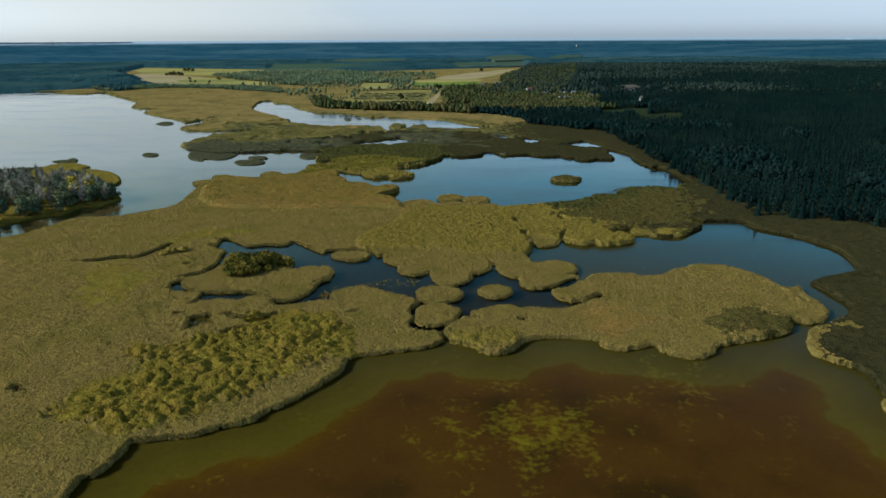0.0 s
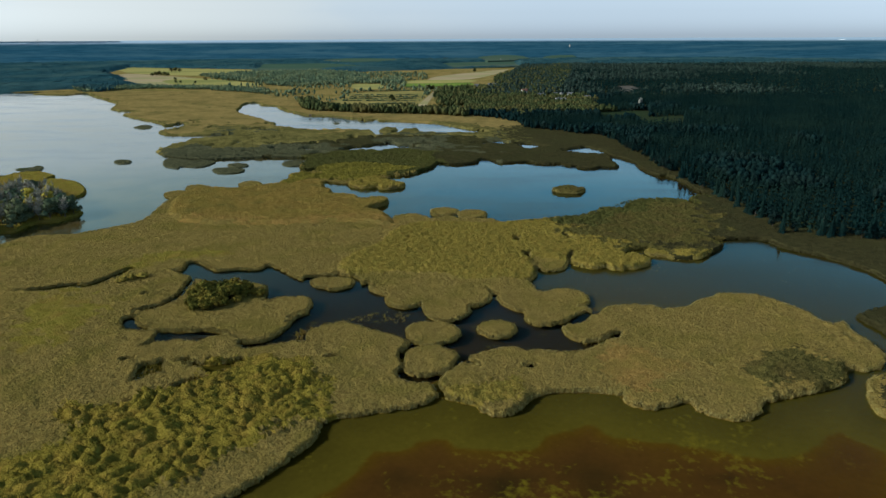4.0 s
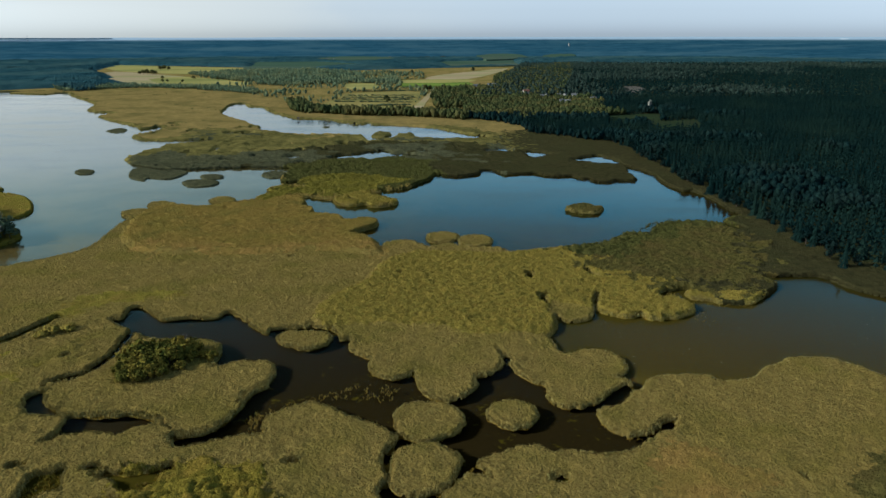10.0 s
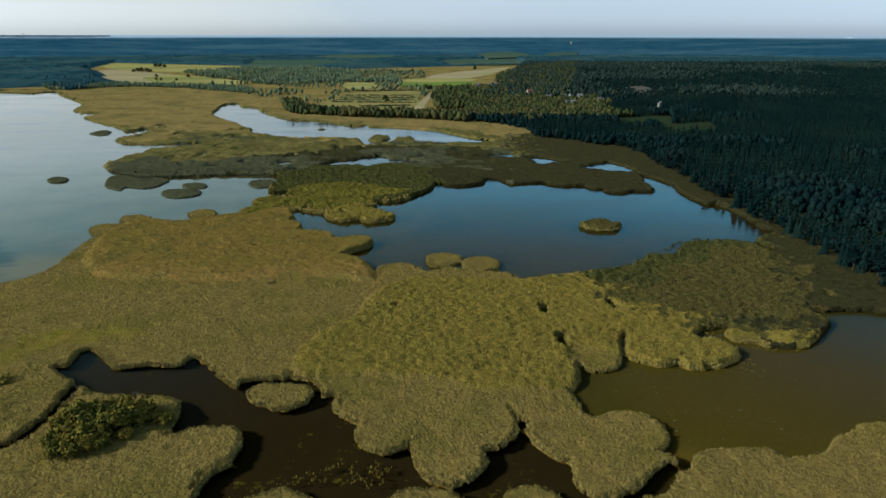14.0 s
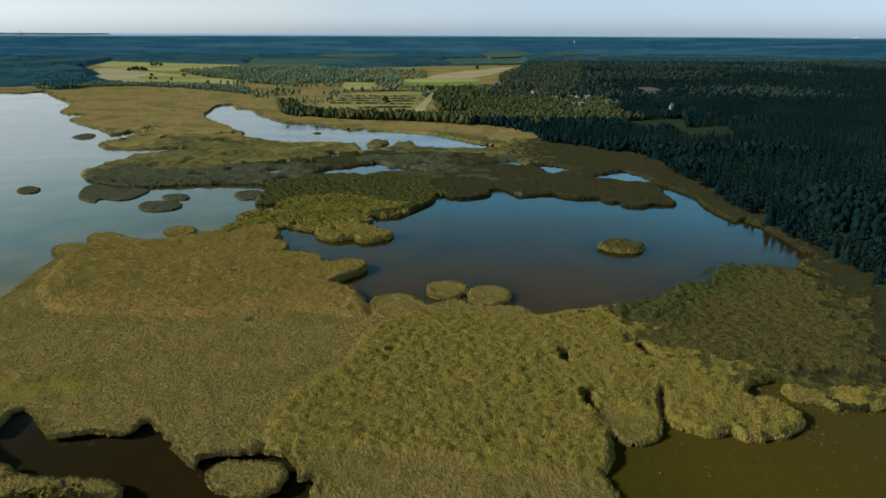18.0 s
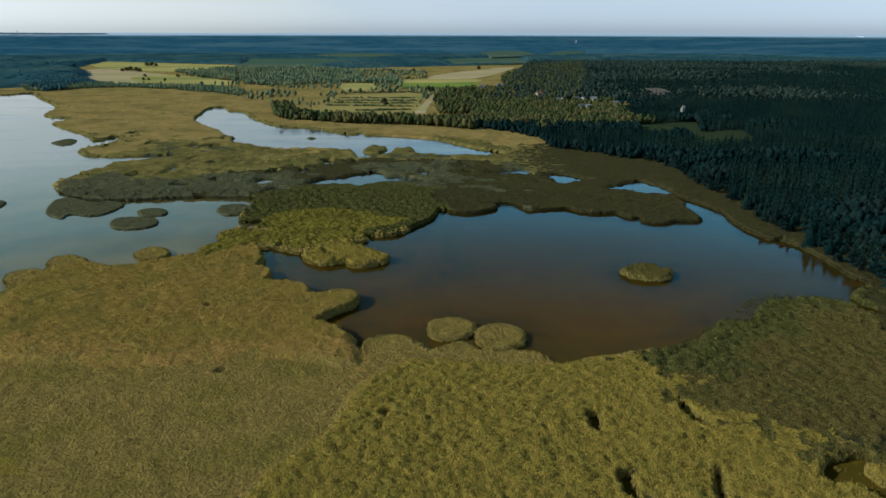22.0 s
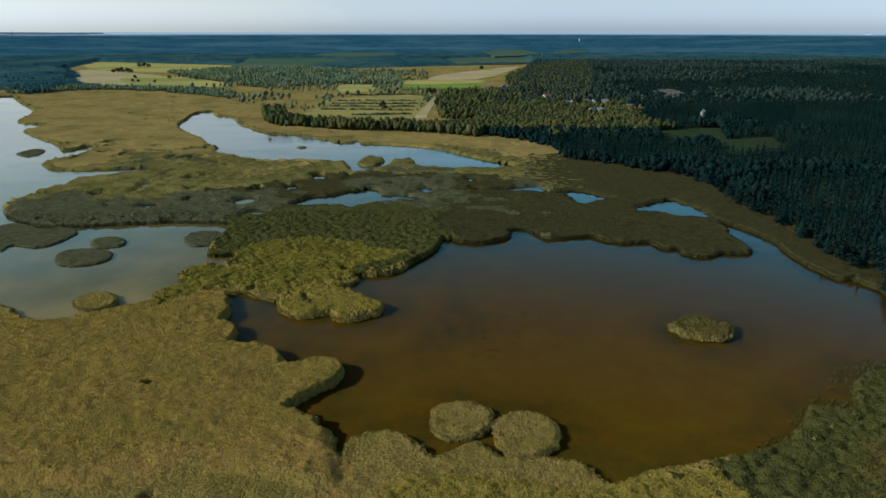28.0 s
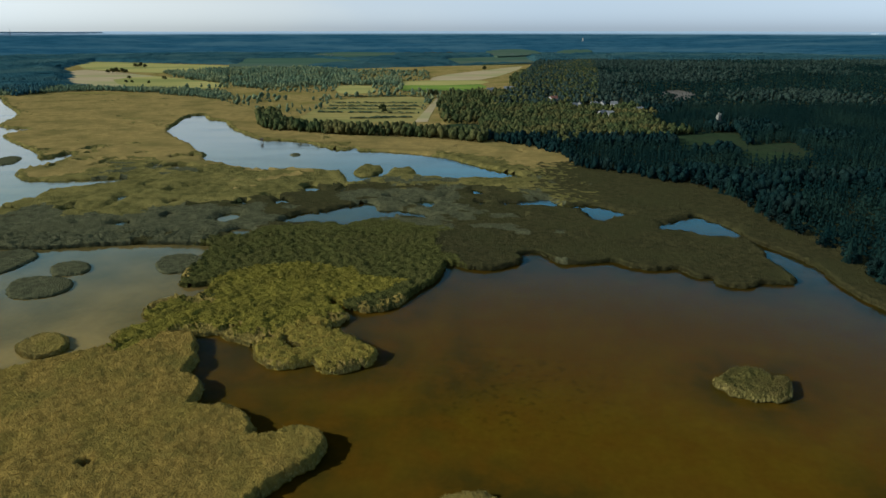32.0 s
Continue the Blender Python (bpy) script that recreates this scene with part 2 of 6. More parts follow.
def ground_material():
    """Marsh soil and woodland floor on land; under water silt that goes from olive in the shallows to red-brown in the deep."""
    m = mat("ground", (0.030, 0.030, 0.013), (0.060, 0.052, 0.022), 7.0, third=(0.045, 0.05, 0.018), third_size=50)
    n, l = m.node_tree.nodes, m.node_tree.links
    bsdf = n["Principled BSDF"]
    land = bsdf.inputs["Base Color"].links[0].from_socket
    place = n.new("ShaderNodeNewGeometry")
    apart = n.new("ShaderNodeSeparateXYZ")
    l.new(place.outputs["Position"], apart.inputs["Vector"])

    def noise_tex(s, detail):
        g = n.new("ShaderNodeTexNoise")
        g.inputs["Scale"].default_value, g.inputs["Detail"].default_value = 1 / s, detail
        l.new(place.outputs["Position"], g.inputs["Vector"])
        return g.outputs["Fac"]

    def calc(kind, a, b):
        x = n.new("ShaderNodeMath")
        x.operation = kind
        for i, v in enumerate((a, b)):
            if isinstance(v, (int, float)):
                x.inputs[i].default_value = v
            else:
                l.new(v, x.inputs[i])
        return x.outputs[0]

    deep = calc("ADD", apart.outputs["Z"], calc("MULTIPLY", calc("SUBTRACT", noise_tex(11, 8), 0.5), 0.34))
    ramp = n.new("ShaderNodeValToRGB")
    fall = n.new("ShaderNodeMapRange")
    fall.inputs["From Min"].default_value, fall.inputs["From Max"].default_value = -1.5, 0.0
    l.new(deep, fall.inputs["Value"])
    l.new(fall.outputs["Result"], ramp.inputs["Fac"])
    e = ramp.color_ramp.elements
    e[0].position, e[0].color = 0.0, (0.030, 0.023, 0.012, 1)
    e[1].position, e[1].color = 1.0, (0.070, 0.060, 0.012, 1)
    for at, c in ((0.08, (0.034, 0.025, 0.012, 1)), (0.21, (0.086, 0.046, 0.015, 1)), (0.33, (0.098, 0.055, 0.013, 1)), (0.41, (0.106, 0.066, 0.008, 1)), (0.45, (0.116, 0.098, 0.016, 1))):
        k = e.new(at)
        k.color = c

    peat = n.new("ShaderNodeValToRGB")
    l.new(fall.outputs["Result"], peat.inputs["Fac"])
    e = peat.color_ramp.elements
    e[0].position, e[0].color = 0.0, (0.045, 0.028, 0.004, 1)
    e[1].position, e[1].color = 1.0, (0.050, 0.038, 0.007, 1)
    for at, c in ((0.30, (0.110, 0.069, 0.006, 1)), (0.52, (0.127, 0.084, 0.006, 1)), (0.80, (0.066, 0.050, 0.010, 1))):
        k = e.new(at)
        k.color = c

    def choose(fac, a, b):
        x = n.new("ShaderNodeMix")
        x.data_type = "RGBA"
        l.new(fac, x.inputs["Factor"])
        ins = [i for i in x.inputs if i.type == "RGBA"]
        for k, v in zip(ins, (a, b)):
            if isinstance(v, tuple):
                k.default_value = v
            else:
                l.new(v, k)
        return [o for o in x.outputs if o.type == "RGBA"][0]

    def ramped(fac, a, b):
        r = n.new("ShaderNodeMapRange")
        r.inputs["From Min"].default_value, r.inputs["From Max"].default_value = a, b
        l.new(fac, r.inputs["Value"])
        return r.outputs["Result"]

    # beds of pond weed on the floor of the southern lake
    spot = n.new("ShaderNodeVectorMath")
    spot.operation = "DISTANCE"
    flat = n.new("ShaderNodeCombineXYZ")
    l.new(apart.outputs["X"], flat.inputs["X"])
    l.new(calc("MULTIPLY", apart.outputs["Y"], 1.25), flat.inputs["Y"])
    l.new(flat.outputs[0], spot.inputs[0])
    spot.inputs[1].default_value = (24, 151.5 * 1.25, 0)
    aside = n.new("ShaderNodeVectorMath")
    aside.operation = "DISTANCE"
    l.new(flat.outputs[0], aside.inputs[0])
    aside.inputs[1].default_value = (67.5, 174 * 1.25, 0)
    near = calc("MAXIMUM", ramped(spot.outputs["Value"], 40, 6), calc("MULTIPLY", ramped(aside.outputs["Value"], 30, 6), 0.6))
    weed = ramped(calc("ADD", calc("MULTIPLY", near, 0.17), calc("ADD", calc("MULTIPLY", noise_tex(9.0, 4), 0.5), calc("MULTIPLY", noise_tex(1.7, 8), 0.5))), 0.60, 0.80)
    north = choose(ramped(noise_tex(9, 5), 0.40, 0.66), peat.outputs["Color"], (0.116, 0.067, 0.006, 1))
    patch = n.new("ShaderNodeVectorMath")
    patch.operation = "DISTANCE"
    l.new(flat.outputs[0], patch.inputs[0])
    patch.inputs[1].default_value = (18, 466 * 1.25, 0)
    dark_weed = calc("MULTIPLY", calc("MULTIPLY", ramped(patch.outputs["Value"], 42, 10), ramped(noise_tex(2.4, 9), 0.55, 0.68)), 0.6)
    north = choose(dark_weed, north, (0.034, 0.027, 0.007, 1))
    bed = choose(weed, ramp.outputs["Color"], (0.210, 0.182, 0.014, 1))
    bed = choose(ramped(apart.outputs["Y"], 360, 410), bed, north)
    # pale marl on the wide western lake's floor, brightened in place of reflected sky
    reach = calc("ADD", calc("MULTIPLY", ramped(apart.outputs["X"], -84, -120), 0.85), calc("MULTIPLY", ramped(apart.outputs["X"], -170, -250), 0.15))
    west = calc("MULTIPLY", reach, ramped(apart.outputs["Y"], 318, 350))
    marl = choose(ramped(noise_tex(28, 4), 0.38, 0.62), (0.270, 0.225, 0.120, 1), (0.420, 0.335, 0.190, 1))
    bed = choose(west, bed, marl)
    east = calc("MULTIPLY", calc("MULTIPLY", ramped(apart.outputs["X"], 50, 66), ramped(apart.outputs["Y"], 248, 262)), ramped(apart.outputs["Y"], 350, 330))
    bed = choose(calc("MULTIPLY", east, 0.7), bed, (0.108, 0.083, 0.018, 1))
    speck = n.new("ShaderNodeHueSaturation")
    l.new(bed, speck.inputs["Color"])
    fine = n.new("ShaderNodeMapRange")
    fine.inputs["From Min"].default_value, fine.inputs["From Max"].default_value = 0.3, 0.7
    fine.inputs["To Min"].default_value, fine.inputs["To Max"].default_value = 0.93, 1.07
    l.new(noise_tex(1.6, 6), fine.inputs["Value"])
    l.new(fine.outputs["Result"], speck.inputs["Value"])
    bed = speck.outputs["Color"]
    dry = ramped(apart.outputs["Z"], -0.06, 0.06)
    l.new(choose(dry, bed, land), bsdf.inputs["Base Color"])
    return m


def water_material():
    m = bpy.data.materials.new("water")
    m.use_nodes = True
    n, l = m.node_tree.nodes, m.node_tree.links
    n.remove(n["Principled BSDF"])
    out = n["Material Output"]
    clear, gloss, mix, fres = (n.new("ShaderNode" + k) for k in ("BsdfTransparent", "BsdfGlossy", "MixShader", "Fresnel"))
    clear.inputs["Color"].default_value = (0.82, 0.76, 0.46, 1)
    gloss.inputs["Roughness"].default_value = 0.06
    fres.inputs["IOR"].default_value = 1.33
    place = n.new("ShaderNodeNewGeometry")
    wave = n.new("ShaderNodeTexNoise")
    wave.inputs["Scale"].default_value, wave.inputs["Detail"].default_value = 0.7, 3
    l.new(place.outputs["Position"], wave.inputs["Vector"])
    b = n.new("ShaderNodeBump")
    b.inputs["Strength"].default_value, b.inputs["Distance"].default_value = 0.1, 0.2
    l.new(wave.outputs["Fac"], b.inputs["Height"])
    for k in (gloss, fres):
        l.new(b.outputs["Normal"], k.inputs["Normal"])
    sheen, lustre = n.new("ShaderNodeValToRGB"), n.new("ShaderNodeValToRGB")
    for ramp, stops in ((sheen, ((0.045, (0, 0, 0)), (0.085, (0.16,) * 3), (0.145, (0.52,) * 3), (0.22, (0.76,) * 3), (0.38, (0.9,) * 3), (0.55, (1, 1, 1)))), (lustre, ((0.05, (0.05, 0.08, 0.09)), (0.145, (0.12, 0.19, 0.175)), (0.22, (0.25, 0.35, 0.32)), (0.29, (0.40, 0.48, 0.44)), (0.38, (0.62, 0.65, 0.62)), (0.6, (0.76, 0.77, 0.75))))):
        e = ramp.color_ramp.elements
        e[0].position, e[0].color = stops[0][0], (*stops[0][1], 1)
        e[1].position, e[1].color = stops[-1][0], (*stops[-1][1], 1)
        for at, c in stops[1:-1]:
            k = e.new(at)
            k.color = (*c, 1)
        l.new(fres.outputs[0], ramp.inputs["Fac"])
    l.new(lustre.outputs["Color"], gloss.inputs["Color"])
    breeze = n.new("ShaderNodeTexNoise")
    breeze.inputs["Scale"].default_value, breeze.inputs["Detail"].default_value = 1.0, 4
    drift = n.new("ShaderNodeMapping")
    drift.inputs["Rotation"].default_value, drift.inputs["Scale"].default_value = (0, 0, 0.5), (1 / 95, 1 / 22, 1)
    l.new(place.outputs["Position"], drift.inputs["Vector"])
    l.new(drift.outputs["Vector"], breeze.inputs["Vector"])
    gust = n.new("ShaderNodeMapRange")
    gust.inputs["From Min"].default_value, gust.inputs["From Max"].default_value = 0.35, 0.65
    gust.inputs["To Min"].default_value, gust.inputs["To Max"].default_value = 0.02, 0.24
    l.new(breeze.outputs["Fac"], gust.inputs["Value"])
    l.new(gust.outputs["Result"], gloss.inputs["Roughness"])
    l.new(sheen.outputs["Color"], mix.inputs[0])
    l.new(clear.outputs[0], mix.inputs[1])
    l.new(gloss.outputs[0], mix.inputs[2])
    l.new(mix.outputs[0], out.inputs["Surface"])
    return m


def distance_material():
    """Far woods and fields, a plain backdrop kilometres away, with blue haze painted into its tone."""
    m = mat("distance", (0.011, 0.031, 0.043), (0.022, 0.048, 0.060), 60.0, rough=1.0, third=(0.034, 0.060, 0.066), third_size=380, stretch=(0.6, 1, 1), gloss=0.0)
    n, l = m.node_tree.nodes, m.node_tree.links
    bsdf = n["Principled BSDF"]
    tone = bsdf.inputs["Base Color"].links[0].from_socket
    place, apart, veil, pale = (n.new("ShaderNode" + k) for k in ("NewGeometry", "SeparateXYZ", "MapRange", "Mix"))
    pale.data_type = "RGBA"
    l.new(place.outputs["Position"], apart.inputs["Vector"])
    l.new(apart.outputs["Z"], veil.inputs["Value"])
    # paler with height: a strip of sea and painted horizon haze
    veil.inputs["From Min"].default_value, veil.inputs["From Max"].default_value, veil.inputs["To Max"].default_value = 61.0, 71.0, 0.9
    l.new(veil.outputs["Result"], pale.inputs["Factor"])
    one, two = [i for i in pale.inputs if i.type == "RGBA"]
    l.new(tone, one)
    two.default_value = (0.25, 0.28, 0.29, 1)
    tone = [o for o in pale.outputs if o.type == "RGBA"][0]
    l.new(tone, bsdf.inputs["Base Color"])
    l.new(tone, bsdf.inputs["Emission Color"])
    # slight glow that imitates lit hazy air
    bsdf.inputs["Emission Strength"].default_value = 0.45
    return m


# wooded shore in one blue-grey tone that holds the haze
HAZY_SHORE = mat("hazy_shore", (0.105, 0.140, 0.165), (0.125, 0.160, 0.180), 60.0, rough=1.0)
LILY = mat("lily", (0.10, 0.095, 0.035), (0.20, 0.18, 0.08), 2.0)
RIM_BLADE = mat("pale_rim_blade", (0.20, 0.155, 0.042), (0.36, 0.28, 0.085), 2.0, third=(0.26, 0.21, 0.055), third_size=7, island=0.35)
GROUND, WATER, DISTANCE = ground_material(), water_material(), distance_material()


# ---- numbers: noise, outlines, distance to a shore ----
rng = np.random.default_rng(7)


def hashed(i, j, seed):
    h = (i.astype(np.int64) * 374761393 + j.astype(np.int64) * 668265263 + seed * 1442695041) & 0x7FFFFFFF
    h = ((h ^ (h >> 13)) * 1274126177) & 0x7FFFFFFF
    return ((h ^ (h >> 16)) & 0xFFFF) / 65535.0


def grainy(x, y, size, seed=0):
    """Smooth noise of that size, 0 to 1."""
    u, v = x / size, y / size
    i, j = np.floor(u), np.floor(v)
    a, b = u - i, v - j
    a, b = a * a * (3 - 2 * a), b * b * (3 - 2 * b)
    low = hashed(i, j, seed) * (1 - a) + hashed(i + 1, j, seed) * a
    top = hashed(i, j + 1, seed) * (1 - a) + hashed(i + 1, j + 1, seed) * a
    return low * (1 - b) + top * b


def lobes(x, y, size, seed=0, rank=1):
    """Distance to the nearest of scattered centres (or the second nearest), in units of size: 0 on a centre, about 1 between them."""
    i, j = np.floor(x / size), np.floor(y / size)
    best, after = np.full(np.shape(x), 9.0), np.full(np.shape(x), 9.0)
    for di in (-1, 0, 1):
        for dj in (-1, 0, 1):
            cx, cy = i + di + hashed(i + di, j + dj, seed), j + dj + hashed(i + di, j + dj, seed + 5)
            d = np.hypot(x / size - cx, y / size - cy)
            after = np.minimum(after, np.maximum(best, d))
            best = np.minimum(best, d)
    return best if rank == 1 else after


def rounded(points, per=4):
    """A closed smooth line through the corners of an outline."""
    p = np.array(points, float)
    a, b, c, d = np.roll(p, 1, 0), p, np.roll(p, -1, 0), np.roll(p, -2, 0)
    t = (np.arange(per) / per)[None, :, None]
    a, b, c, d = (q[:, None] for q in (a, b, c, d))
    line = 0.5 * (2 * b + (c - a) * t + (2 * a - 5 * b + 4 * c - d) * t**2 + (3 * b - a - 3 * c + d) * t**3)
    return line.reshape(-1, 2)


def inside(x, y, outline, reach=30.0):
    """Metres inside an outline (negative outside, no less than -reach)."""
    shape = np.shape(x)
    x, y = np.ravel(x), np.ravel(y)
    out = np.full(x.shape, -reach)
    lo, hi = outline.min(0) - reach, outline.max(0) + reach
    pick = np.flatnonzero((x > lo[0]) & (x < hi[0]) & (y > lo[1]) & (y < hi[1]))
    a, b = outline, np.roll(outline, -1, 0)
    e = b - a
    ee = (e**2).sum(1) + 1e-9
    for k in range(0, len(pick), 20000):
        s = pick[k : k + 20000]
        px, py = x[s, None], y[s, None]
        dx, dy = px - a[:, 0], py - a[:, 1]
        t = np.clip((dx * e[:, 0] + dy * e[:, 1]) / ee, 0, 1)
        d = np.sqrt(((dx - t * e[:, 0]) ** 2 + (dy - t * e[:, 1]) ** 2).min(1))
        cross = (a[:, 1] > py) != (b[:, 1] > py)
        xi = a[:, 0] + (py - a[:, 1]) * e[:, 0] / np.where(np.abs(e[:, 1]) < 1e-9, 1e-9, e[:, 1])
        odd = (cross & (px < xi)).sum(1) % 2 == 1
        out[s] = np.maximum(np.where(odd, d, -d), -reach)
    return out.reshape(shape)


